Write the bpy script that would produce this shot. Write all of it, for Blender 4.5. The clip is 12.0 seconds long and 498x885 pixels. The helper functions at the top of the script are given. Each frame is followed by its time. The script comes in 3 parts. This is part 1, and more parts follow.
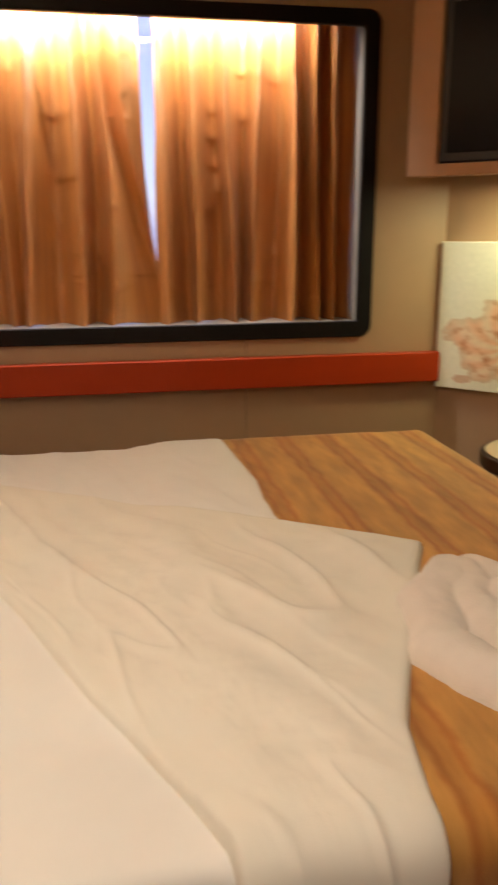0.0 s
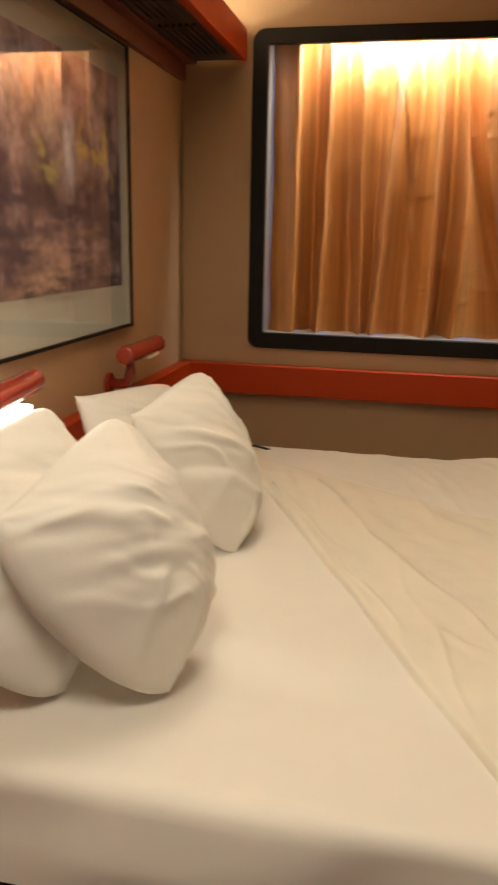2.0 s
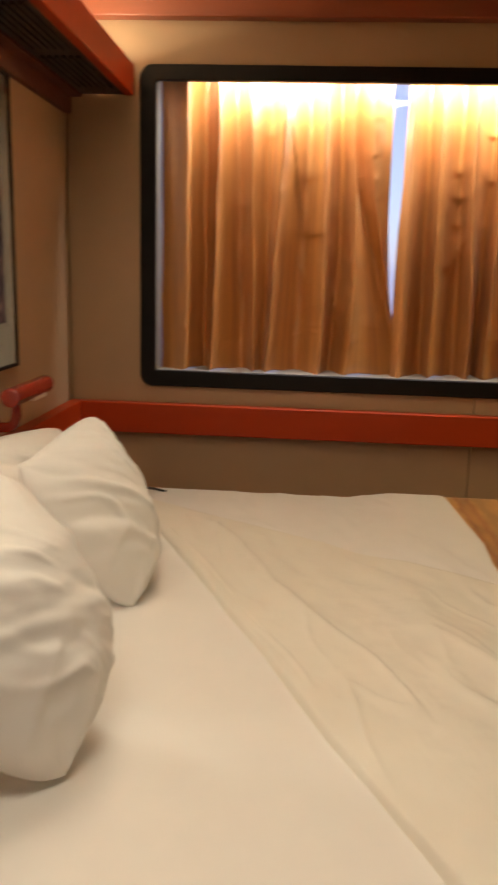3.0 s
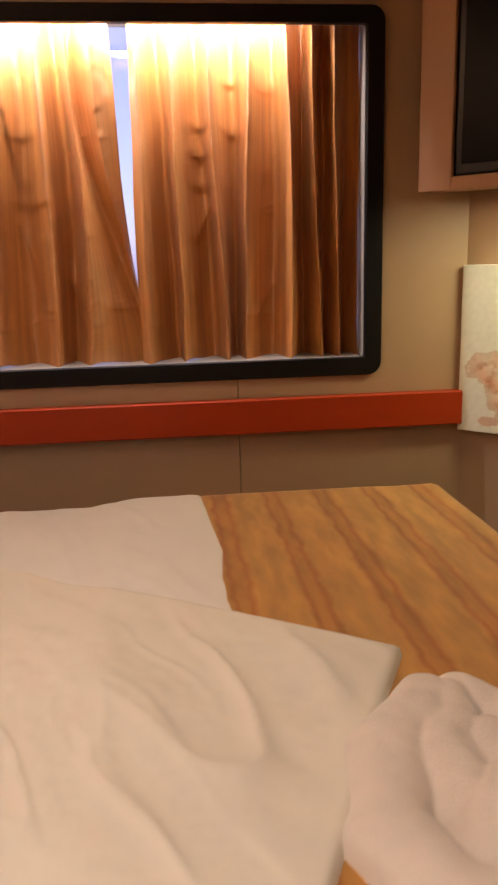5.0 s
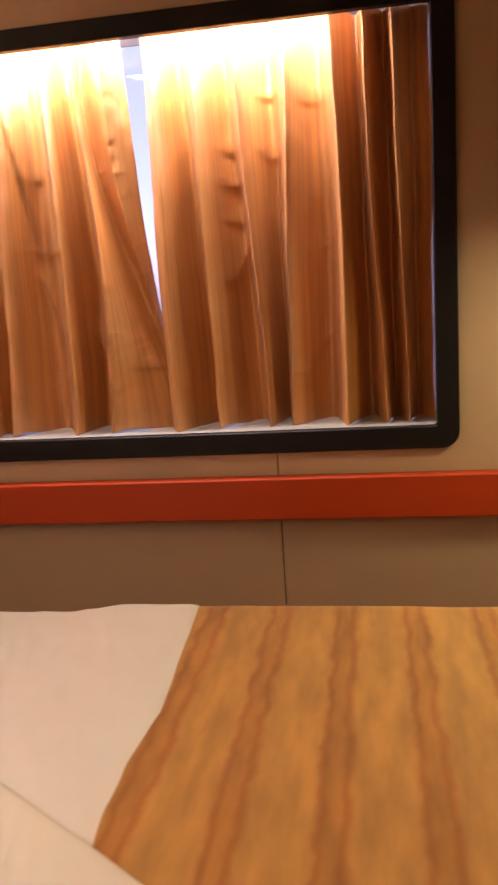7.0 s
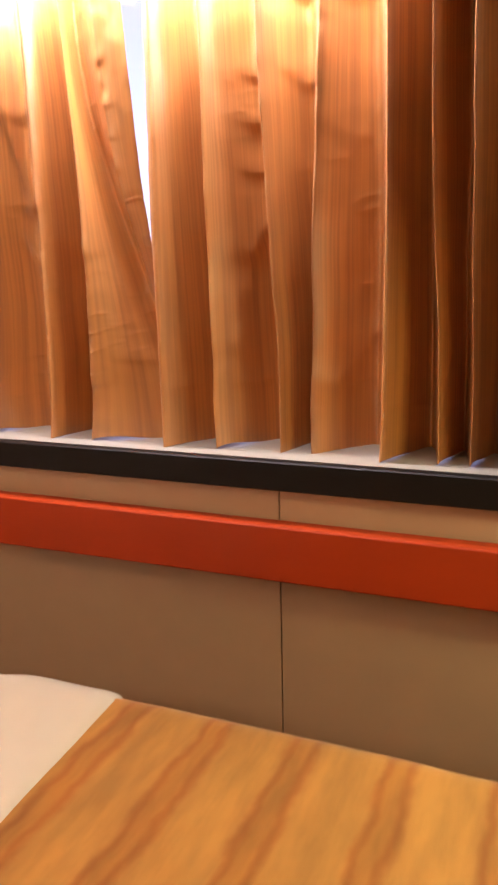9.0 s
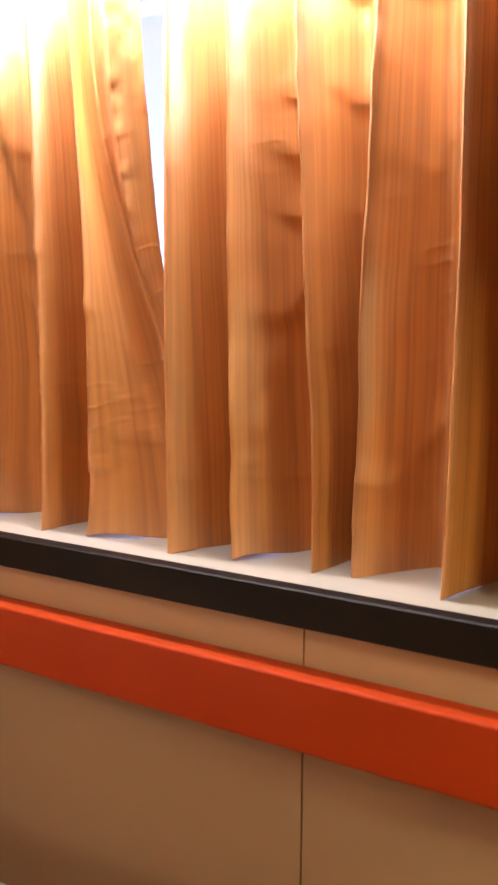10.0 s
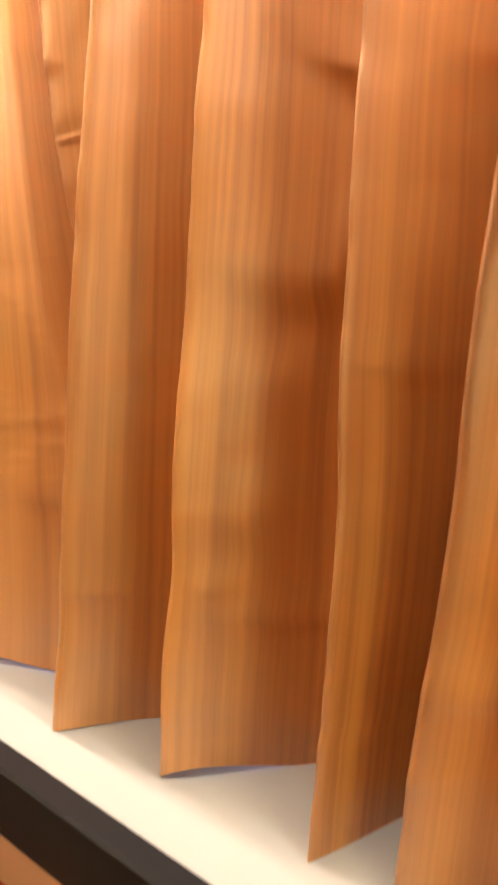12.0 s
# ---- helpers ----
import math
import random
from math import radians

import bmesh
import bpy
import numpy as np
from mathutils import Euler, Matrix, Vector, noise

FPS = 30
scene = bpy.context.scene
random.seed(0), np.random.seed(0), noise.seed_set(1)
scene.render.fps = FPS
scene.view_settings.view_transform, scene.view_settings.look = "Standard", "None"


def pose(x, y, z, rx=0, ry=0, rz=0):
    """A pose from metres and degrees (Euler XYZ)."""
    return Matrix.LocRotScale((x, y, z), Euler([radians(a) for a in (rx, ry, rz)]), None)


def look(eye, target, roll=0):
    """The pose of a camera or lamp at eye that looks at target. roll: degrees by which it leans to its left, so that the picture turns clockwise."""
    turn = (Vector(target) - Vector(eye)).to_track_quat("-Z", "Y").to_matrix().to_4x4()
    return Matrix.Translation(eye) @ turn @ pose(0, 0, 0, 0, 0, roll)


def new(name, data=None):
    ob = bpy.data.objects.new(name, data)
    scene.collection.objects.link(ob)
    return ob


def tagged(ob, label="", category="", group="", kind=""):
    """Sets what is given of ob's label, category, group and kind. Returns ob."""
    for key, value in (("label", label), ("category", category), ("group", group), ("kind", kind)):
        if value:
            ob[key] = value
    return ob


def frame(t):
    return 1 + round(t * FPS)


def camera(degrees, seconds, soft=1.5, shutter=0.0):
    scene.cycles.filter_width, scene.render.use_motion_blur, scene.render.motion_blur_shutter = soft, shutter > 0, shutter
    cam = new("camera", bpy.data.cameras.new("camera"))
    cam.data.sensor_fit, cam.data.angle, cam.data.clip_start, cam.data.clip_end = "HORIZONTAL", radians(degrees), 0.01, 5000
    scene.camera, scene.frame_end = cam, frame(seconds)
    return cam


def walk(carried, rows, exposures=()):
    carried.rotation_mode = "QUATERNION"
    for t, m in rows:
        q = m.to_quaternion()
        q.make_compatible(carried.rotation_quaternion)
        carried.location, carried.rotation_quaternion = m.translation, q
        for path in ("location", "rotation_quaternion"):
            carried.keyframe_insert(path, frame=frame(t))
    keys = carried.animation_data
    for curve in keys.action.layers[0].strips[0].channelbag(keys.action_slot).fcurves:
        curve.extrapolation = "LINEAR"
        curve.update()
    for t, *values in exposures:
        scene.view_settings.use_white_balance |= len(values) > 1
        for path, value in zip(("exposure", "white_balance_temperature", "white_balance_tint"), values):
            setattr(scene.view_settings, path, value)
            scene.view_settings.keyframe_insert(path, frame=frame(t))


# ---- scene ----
cam = camera(35.7, 12.0, 2.2, 0.5)
PATH = [
    (0, (0.945, -2.685, 1.267), (1.298, -0.789, 0.737), -0.2),
    (0.5, (0.914, -2.735, 1.284), (0.970, -0.800, 0.780), 1.5),
    (1, (0.903, -2.757, 1.297), (0.78, -0.837, 0.75), 1.3),
    (1.5, (0.883, -2.789, 1.301), (0.67, -0.869, 0.784), 1.7),
    (2, (0.853, -2.792, 1.285), (0.455, -0.9, 0.772), 1.2),
    (2.1, (0.851, -2.798, 1.293), (0.425, -0.911, 0.785), 0.8),
    (2.5, (0.832, -2.769, 1.28), (0.475, -0.864, 0.789), 2.0),
    (3, (0.832, -2.724, 1.301), (0.701, -0.775, 0.87), 1.7),
    (3.5, (0.852, -2.669, 1.278), (0.939, -0.716, 0.856), 1.3),
    (5.3, (1.273, -2.296, 1.256), (1.476, -0.362, 0.788), -1.5),
    (5.5, (1.3, -2.222, 1.281), (1.407, -0.281, 0.81), -2.0),
    (6, (1.377, -2.061, 1.26), (1.371, -0.112, 0.814), -2.8),
    (6.5, (1.514, -1.997, 1.286), (1.266, -0.06, 0.853), -3.7),
    (7, (1.685, -1.925, 1.318), (1.362, 0.009, 0.92), -3.9),
    (9, (1.93, -1.313, 1.298), (1.171, 0.485, 0.863), -1.4),
    (9.5, (1.869, -1.144, 1.34), (1.083, 0.657, 0.97), -1.2),
    (10, (1.881, -0.954, 1.305), (0.91, 0.771, 1.023), 0.2),
    (10.5, (1.893, -0.767, 1.313), (0.889, 0.932, 0.987), 0.4),
    (11, (1.798, -0.588, 1.307), (0.791, 1.13, 1.131), 1.0),
    (11.5, (1.708, -0.45, 1.301), (0.583, 1.178, 1.014), 1.1),
    (12, (1.652, -0.34, 1.309), (0.439, 1.216, 0.978), 4.9),
]
walk(cam, [(t, look(eye, target, roll)) for t, eye, target, roll in PATH],
     [(0.0, -0.17, 6250, 5), (0.7, -0.28, 6250, 5), (2.1, -0.20, 6400, -1), (3.5, -0.38, 6350, 4), (5.5, -0.16, 6350, 18), (7.0, 0.12, 6400, 18), (9.0, 0.52, 6350, 16), (10.5, 0.72, 6350, 9), (12.0, 0.90, 6750, 2)])

# ---- light ----
world = bpy.data.worlds.new("world")
scene.world = world
world.use_nodes = True
sky = world.node_tree.nodes.new("ShaderNodeTexSky")
sky.sky_type = "NISHITA"
sky.sun_disc = False
sky.sun_elevation, sky.sun_rotation = radians(35), radians(200)
back = world.node_tree.nodes["Background"]
back.inputs["Strength"].default_value = 0.12
world.node_tree.links.new(sky.outputs["Color"], back.inputs["Color"])


def area(name, eye, target, width, height, watts, colour, spread=180):
    lamp = bpy.data.lights.new(name, "AREA")
    lamp.shape, lamp.size, lamp.size_y = "RECTANGLE", width, height
    lamp.energy, lamp.color, lamp.spread = watts, colour, radians(spread)
    ob = new(name, lamp)
    ob.matrix_world = look(eye, target)
    return ob


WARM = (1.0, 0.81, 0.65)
window_tube = area("window_tube_light", (1.05, 0.022, 1.962), (1.05, 0.90, 1.25), 1.12, 0.022, 27, (0.98, 0.93, 0.98), 164)
daylight = area("daylight", (1.07, 0.46, 1.51), (1.07, 0.0, 1.51), 1.6, 1.24, 6.5, (0.52, 0.46, 1.0))
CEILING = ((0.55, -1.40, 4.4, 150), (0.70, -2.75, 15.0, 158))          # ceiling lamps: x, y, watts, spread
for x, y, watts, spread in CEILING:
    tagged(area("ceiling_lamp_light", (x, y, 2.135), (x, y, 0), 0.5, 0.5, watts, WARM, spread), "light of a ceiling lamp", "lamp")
cove_glow = area("cove_light", (0.12, -1.2, 1.93), (0.12, -1.2, 3), 0.05, 2.2, 19, (1.0, 0.82, 0.60))
reading_glow = area("reading_light", (0.118, -1.50, 0.985), (0.26, -1.75, 0.93), 0.03, 0.08, 1.2, (1.0, 0.92, 0.78), 105)
desk_glow = area("desk_tube_light", (2.34, -0.36, 1.42), (2.30, -0.30, 0), 0.4, 0.05, 6.0, (1.0, 0.99, 0.60), 175)


# ---- materials ----
def material(name, colour, rough=0.6, metal=0.0, vary=0.12, size=30.0, stretch=(1, 1, 1), bump=0.0, bump_size=200.0,
             sheen=0.0, coat=0.0, emit=0.0, spec=0.5):
    mat = bpy.data.materials.new(name)
    mat.use_nodes = True
    nodes, link = mat.node_tree.nodes, mat.node_tree.links.new
    bsdf = nodes["Principled BSDF"]
    where = nodes.new("ShaderNodeTexCoord")
    scale = nodes.new("ShaderNodeMapping")
    scale.inputs["Scale"].default_value = stretch
    link(where.outputs["Object"], scale.inputs["Vector"])
    grain = nodes.new("ShaderNodeTexNoise")
    grain.inputs["Scale"].default_value, grain.inputs["Detail"].default_value = size, 6
    link(scale.outputs["Vector"], grain.inputs["Vector"])
    broad = nodes.new("ShaderNodeTexNoise")
    broad.inputs["Scale"].default_value, broad.inputs["Detail"].default_value = size / 9, 3
    link(scale.outputs["Vector"], broad.inputs["Vector"])
    both = nodes.new("ShaderNodeMath")
    both.operation = "ADD"
    link(grain.outputs["Fac"], both.inputs[0])
    link(broad.outputs["Fac"], both.inputs[1])
    ramp = nodes.new("ShaderNodeMapRange")
    ramp.inputs["From Min"].default_value, ramp.inputs["From Max"].default_value = 0.6, 1.4
    ramp.inputs["To Min"].default_value, ramp.inputs["To Max"].default_value = 1 - vary, 1 + vary
    link(both.outputs["Value"], ramp.inputs["Value"])
    tint = nodes.new("ShaderNodeMix")
    tint.data_type, tint.blend_type = "RGBA", "MULTIPLY"
    tint.inputs["Factor"].default_value = 1
    tint.inputs["A"].default_value = (*colour, 1)
    link(ramp.outputs["Result"], tint.inputs["B"])
    link(tint.outputs["Result"], bsdf.inputs["Base Color"])
    bsdf.inputs["Roughness"].default_value, bsdf.inputs["Metallic"].default_value = rough, metal
    bsdf.inputs["Sheen Weight"].default_value, bsdf.inputs["Coat Weight"].default_value = sheen, coat
    bsdf.inputs["Coat Roughness"].default_value = 0.15
    bsdf.inputs["Specular IOR Level"].default_value = spec
    if bump:
        fine = nodes.new("ShaderNodeTexNoise")
        fine.inputs["Scale"].default_value, fine.inputs["Detail"].default_value = bump_size, 4
        link(scale.outputs["Vector"], fine.inputs["Vector"])
        relief = nodes.new("ShaderNodeBump")
        relief.inputs["Strength"].default_value, relief.inputs["Distance"].default_value = bump, 0.003
        link(fine.outputs["Fac"], relief.inputs["Height"])
        link(relief.outputs["Normal"], bsdf.inputs["Normal"])
    if emit:
        bsdf.inputs["Emission Color"].default_value = (*colour, 1)
        bsdf.inputs["Emission Strength"].default_value = emit
    return mat


def painted(name, rough=0.5):
    """A surface whose picture lies in the colour layer "paint"."""
    mat = bpy.data.materials.new(name)
    mat.use_nodes = True
    nodes, link = mat.node_tree.nodes, mat.node_tree.links.new
    layer = nodes.new("ShaderNodeVertexColor")
    layer.layer_name = "paint"
    link(layer.outputs["Color"], nodes["Principled BSDF"].inputs["Base Color"])
    nodes["Principled BSDF"].inputs["Roughness"].default_value = rough
    return mat


def curtain_cloth():
    """Satin with fine vertical threads in several browns, which lets a little daylight through."""
    mat = bpy.data.materials.new("curtain_satin")
    mat.use_nodes = True
    nodes, link = mat.node_tree.nodes, mat.node_tree.links.new
    bsdf = nodes["Principled BSDF"]
    where = nodes.new("ShaderNodeUVMap")
    where.uv_map = "cloth"
    scale = nodes.new("ShaderNodeMapping")
    scale.inputs["Scale"].default_value = (1, 0.012, 1)
    link(where.outputs["UV"], scale.inputs["Vector"])
    threads = nodes.new("ShaderNodeTexNoise")
    threads.inputs["Scale"].default_value, threads.inputs["Detail"].default_value = 170, 3
    link(scale.outputs["Vector"], threads.inputs["Vector"])
    bands = nodes.new("ShaderNodeTexNoise")
    bands.inputs["Scale"].default_value, bands.inputs["Detail"].default_value = 28, 2
    link(scale.outputs["Vector"], bands.inputs["Vector"])
    total = nodes.new("ShaderNodeMath")
    total.operation = "ADD"
    link(threads.outputs["Fac"], total.inputs[0])
    link(bands.outputs["Fac"], total.inputs[1])
    ramp = nodes.new("ShaderNodeValToRGB")
    ramp.color_ramp.elements[0].position, ramp.color_ramp.elements[0].color = 0.38, (0.37, 0.118, 0.014, 1)
    ramp.color_ramp.elements[1].position, ramp.color_ramp.elements[1].color = 0.62, (0.62, 0.248, 0.042, 1)
    half = nodes.new("ShaderNodeMath")
    half.operation = "MULTIPLY"
    half.inputs[1].default_value = 0.5
    link(total.outputs["Value"], half.inputs[0])
    link(half.outputs["Value"], ramp.inputs["Fac"])
    link(ramp.outputs["Color"], bsdf.inputs["Base Color"])
    bsdf.inputs["Roughness"].default_value = 0.44
    bsdf.inputs["Specular IOR Level"].default_value = 0.35
    bsdf.inputs["Sheen Weight"].default_value, bsdf.inputs["Sheen Roughness"].default_value = 0.05, 0.5
    bsdf.inputs["Sheen Tint"].default_value = (1.0, 0.88, 0.76, 1)
    relief = nodes.new("ShaderNodeBump")
    relief.inputs["Strength"].default_value, relief.inputs["Distance"].default_value = 0.25, 0.001
    link(threads.outputs["Fac"], relief.inputs["Height"])
    link(relief.outputs["Normal"], bsdf.inputs["Normal"])
    glow = nodes.new("ShaderNodeBsdfTranslucent")
    link(ramp.outputs["Color"], glow.inputs["Color"])
    gloss = nodes.new("ShaderNodeBsdfGlossy")
    gloss.inputs["Color"].default_value, gloss.inputs["Roughness"].default_value = (0.95, 0.82, 0.70, 1), 0.45
    link(relief.outputs["Normal"], gloss.inputs["Normal"])
    satin = nodes.new("ShaderNodeMixShader")
    satin.inputs["Fac"].default_value = 0.145
    link(bsdf.outputs["BSDF"], satin.inputs[1])
    link(gloss.outputs["BSDF"], satin.inputs[2])
    mix = nodes.new("ShaderNodeMixShader")
    mix.inputs["Fac"].default_value = 0.012
    link(satin.outputs["Shader"], mix.inputs[1])
    link(glow.outputs["BSDF"], mix.inputs[2])
    link(mix.outputs["Shader"], nodes["Material Output"].inputs["Surface"])
    return mat


def bedspread_cloth():
    """Gold quilting cotton with broken rust stripes along the bed's width."""
    mat = bpy.data.materials.new("striped_bedspread")
    mat.use_nodes = True
    nodes, link = mat.node_tree.nodes, mat.node_tree.links.new
    bsdf = nodes["Principled BSDF"]
    where = nodes.new("ShaderNodeUVMap")
    where.uv_map = "cloth"
    wobble = nodes.new("ShaderNodeTexNoise")
    wobble.inputs["Scale"].default_value, wobble.inputs["Detail"].default_value = 15, 9
    link(where.outputs["UV"], wobble.inputs["Vector"])
    part_x = nodes.new("ShaderNodeSeparateXYZ")
    link(where.outputs["UV"], part_x.inputs["Vector"])
    shift = nodes.new("ShaderNodeMath")
    shift.operation = "MULTIPLY_ADD"
    shift.inputs[1].default_value = 0.030
    link(wobble.outputs["Fac"], shift.inputs[0])
    link(part_x.outputs["X"], shift.inputs[2])
    turn = nodes.new("ShaderNodeMath")
    turn.operation = "MULTIPLY_ADD"
    turn.inputs[1].default_value, turn.inputs[2].default_value = 1 / 0.138, STRIPE
    link(shift.outputs["Value"], turn.inputs[0])
    wrap = nodes.new("ShaderNodeMath")
    wrap.operation = "FRACT"
    link(turn.outputs["Value"], wrap.inputs[0])
    ramp = nodes.new("ShaderNodeValToRGB")
    ramp.color_ramp.interpolation = "EASE"
    cr = ramp.color_ramp.elements
    gold, rust, mid = (0.52, 0.252, 0.052, 1), (0.39, 0.136, 0.019, 1), (0.45, 0.195, 0.032, 1)
    cr[0].position, cr[0].color = 0.0, gold
    cr[1].position, cr[1].color = 1.0, gold
    for at, c in ((0.30, gold), (0.40, rust), (0.47, mid), (0.55, mid), (0.62, rust), (0.74, gold)):
        e = cr.new(at)
        e.color = c
    link(wrap.outputs["Value"], ramp.inputs["Fac"])
    scale = nodes.new("ShaderNodeMapping")
    scale.inputs["Scale"].default_value = (3.0, 0.7, 1)
    link(where.outputs["UV"], scale.inputs["Vector"])
    blot = nodes.new("ShaderNodeTexNoise")
    blot.inputs["Scale"].default_value, blot.inputs["Detail"].default_value = 9, 9
    link(scale.outputs["Vector"], blot.inputs["Vector"])
    fade = nodes.new("ShaderNodeMapRange")
    fade.inputs["From Min"].default_value, fade.inputs["From Max"].default_value = 0.35, 0.65
    fade.inputs["To Min"].default_value, fade.inputs["To Max"].default_value = 0.80, 1.16
    link(blot.outputs["Fac"], fade.inputs["Value"])
    tint = nodes.new("ShaderNodeMix")
    tint.data_type, tint.blend_type = "RGBA", "MULTIPLY"
    tint.inputs["Factor"].default_value = 1
    link(ramp.outputs["Color"], tint.inputs["A"])
    link(fade.outputs["Result"], tint.inputs["B"])
    link(tint.outputs["Result"], bsdf.inputs["Base Color"])
    bsdf.inputs["Roughness"].default_value = 0.8
    bsdf.inputs["Sheen Weight"].default_value = 0.2
    weave = nodes.new("ShaderNodeTexNoise")
    weave.inputs["Scale"].default_value = 500
    link(where.outputs["UV"], weave.inputs["Vector"])
    relief = nodes.new("ShaderNodeBump")
    relief.inputs["Strength"].default_value, relief.inputs["Distance"].default_value = 0.3, 0.002
    link(weave.outputs["Fac"], relief.inputs["Height"])
    link(relief.outputs["Normal"], bsdf.inputs["Normal"])
    return mat


STRIPE = 0.51 - (1.33 + 0.022) / 0.138 + 20
M_LINEN = material("white_cotton", (0.80, 0.77, 0.72), 0.85, vary=0.03, size=12, bump=0.12, bump_size=420, sheen=0.15)
M_DUVET = material("duvet_cotton", (0.79, 0.745, 0.645), 0.85, vary=0.03, size=10, bump=0.12, bump_size=420, sheen=0.15)
M_BLANKET = material("fleece_blanket", (0.78, 0.70, 0.62), 0.95, vary=0.05, size=40, bump=0.4, bump_size=260, sheen=0.3)
M_WALL = material("beige_panel", (0.42, 0.264, 0.145), 0.48, vary=0.035, size=14, bump=0.05, bump_size=160)
M_JOINT = material("dark_joint", (0.05, 0.035, 0.02), 0.8)
M_RED = material("red_lacquered_rail", (0.39, 0.038, 0.005), 0.42, spec=0.22, vary=0.07, size=20, stretch=(0.3, 1, 1), bump=0.04, bump_size=90)
M_REDLAMP = material("red_lamp_enamel", (0.30, 0.03, 0.015), 0.25, vary=0.05, coat=0.3)
M_BLACK = material("black_brown_border", (0.008, 0.0055, 0.0045), 0.5, vary=0.1, bump=0.03, spec=0.2)
M_CREAM = material("cream_lining", (0.36, 0.325, 0.265), 0.45, vary=0.03, size=18)
M_CEIL = material("ceiling_panel", (0.70, 0.62, 0.50), 0.6, vary=0.03)
M_CORNICE = material("mahogany_cornice", (0.30, 0.075, 0.03), 0.4, vary=0.15, size=30, stretch=(0.1, 1, 1))
M_MAHOGANY = material("dark_mahogany", (0.12, 0.028, 0.013), 0.45, vary=0.15, size=30, stretch=(1, 0.1, 1))
M_GRILLE = material("black_grille", (0.02, 0.018, 0.016), 0.4)
M_FLOOR = material("carpet", (0.16, 0.06, 0.05), 0.95, vary=0.3, size=90, bump=0.5, bump_size=300)
M_WOOD = material("light_oak", (0.50, 0.27, 0.10), 0.45, vary=0.16, size=26, stretch=(0.15, 1, 1), bump=0.06)
M_CABINET = material("peach_laminate", (0.50, 0.27, 0.13), 0.4, vary=0.04, size=14)
M_SCREEN = material("black_screen", (0.005, 0.005, 0.006), 0.28, vary=0.0, spec=0.15)
M_PLASTIC = material("black_plastic", (0.015, 0.014, 0.014), 0.35)
M_DARKWOOD = material("dark_table_edge", (0.04, 0.018, 0.012), 0.35, vary=0.2, size=30, stretch=(1, 1, 0.2))
M_TABLETOP = material("beige_tabletop", (0.62, 0.46, 0.30), 0.35, vary=0.05)
M_MAT = material("ivory_mat_board", (0.80, 0.74, 0.60), 0.6, vary=0.02, size=60)
M_FILLET = material("pale_fillet", (0.80, 0.74, 0.60), 0.4)
M_STEEL = material("steel_hook", (0.55, 0.52, 0.48), 0.3, metal=1.0)
M_CURTAIN = curtain_cloth()
M_SPREAD = bedspread_cloth()
M_BULB = material("lamp_lens", (1.0, 0.93, 0.78), 0.4, vary=0, emit=12)
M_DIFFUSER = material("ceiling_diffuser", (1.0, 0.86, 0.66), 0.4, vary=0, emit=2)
M_PAINTING = painted("pastel_painting", 0.55)
M_GLASS = bpy.data.materials.new("clear_glass")
M_GLASS.use_nodes = True
_g = M_GLASS.node_tree.nodes["Principled BSDF"]
_g.inputs["Transmission Weight"].default_value, _g.inputs["Roughness"].default_value, _g.inputs["IOR"].default_value = 1.0, 0.0, 1.45


# ---- mesh tools ----
def part(name, bm, mat, parent=None, label="", smooth=False):
    me = bpy.data.meshes.new(name)
    bm.normal_update()
    bm.to_mesh(me)
    bm.free()
    me.materials.append(mat)
    if smooth:
        me.polygons.foreach_set("use_smooth", [True] * len(me.polygons))
    ob = new(name, me)
    if parent:
        ob.parent = parent
    if label:
        ob["label"] = label
    return ob


def empty(name, at=(0, 0, 0)):
    ob = new(name)
    ob.location = at
    return ob


def box(x0, x1, y0, y1, z0, z1, bevel=0.0, segments=2, bm=None):
    own = bmesh.new()
    bmesh.ops.create_cube(own, size=1)
    for v in own.verts:
        v.co = Vector((x0 + (v.co.x + 0.5) * (x1 - x0), y0 + (v.co.y + 0.5) * (y1 - y0), z0 + (v.co.z + 0.5) * (z1 - z0)))
    if bevel:
        bmesh.ops.bevel(own, geom=own.edges[:], offset=bevel, segments=segments, affect="EDGES", profile=0.5)
    if bm is None:
        return own
    me = bpy.data.meshes.new("scratch")
    own.to_mesh(me)
    own.free()
    bm.from_mesh(me)
    bpy.data.meshes.remove(me)
    return bm


def tube(a, b, r0, r1=None, sides=24, bevel=0.0):
    a, b = Vector(a), Vector(b)
    bm = bmesh.new()
    bmesh.ops.create_cone(bm, cap_ends=True, segments=sides, radius1=r0, radius2=r0 if r1 is None else r1, depth=(b - a).length)
    if bevel:
        rims = [e for e in bm.edges if abs(e.verts[0].co.z - e.verts[1].co.z) < 1e-6]
        bmesh.ops.bevel(bm, geom=rims, offset=bevel, segments=3, affect="EDGES", profile=0.5)
    m = Matrix.Translation((a + b) / 2) @ (b - a).to_track_quat("Z", "Y").to_matrix().to_4x4()
    bmesh.ops.transform(bm, matrix=m, verts=bm.verts)
    return bm


def wire(points, radius, sides=8):
    """A round cable through the points."""
    bm = bmesh.new()
    pts = [Vector(p) for p in points]
    rings = []
    for i, p in enumerate(pts):
        d = (pts[min(i + 1, len(pts) - 1)] - pts[max(i - 1, 0)]).normalized()
        q = d.to_track_quat("Z", "Y")
        rings.append([bm.verts.new(p + q @ Vector((radius * math.cos(k * math.tau / sides), radius * math.sin(k * math.tau / sides), 0))) for k in range(sides)])
    for r, s in zip(rings, rings[1:]):
        for k in range(sides):
            bm.faces.new((r[k], r[(k + 1) % sides], s[(k + 1) % sides], s[k]))
    bm.faces.new(rings[0][::-1])
    bm.faces.new(rings[-1])
    return bm


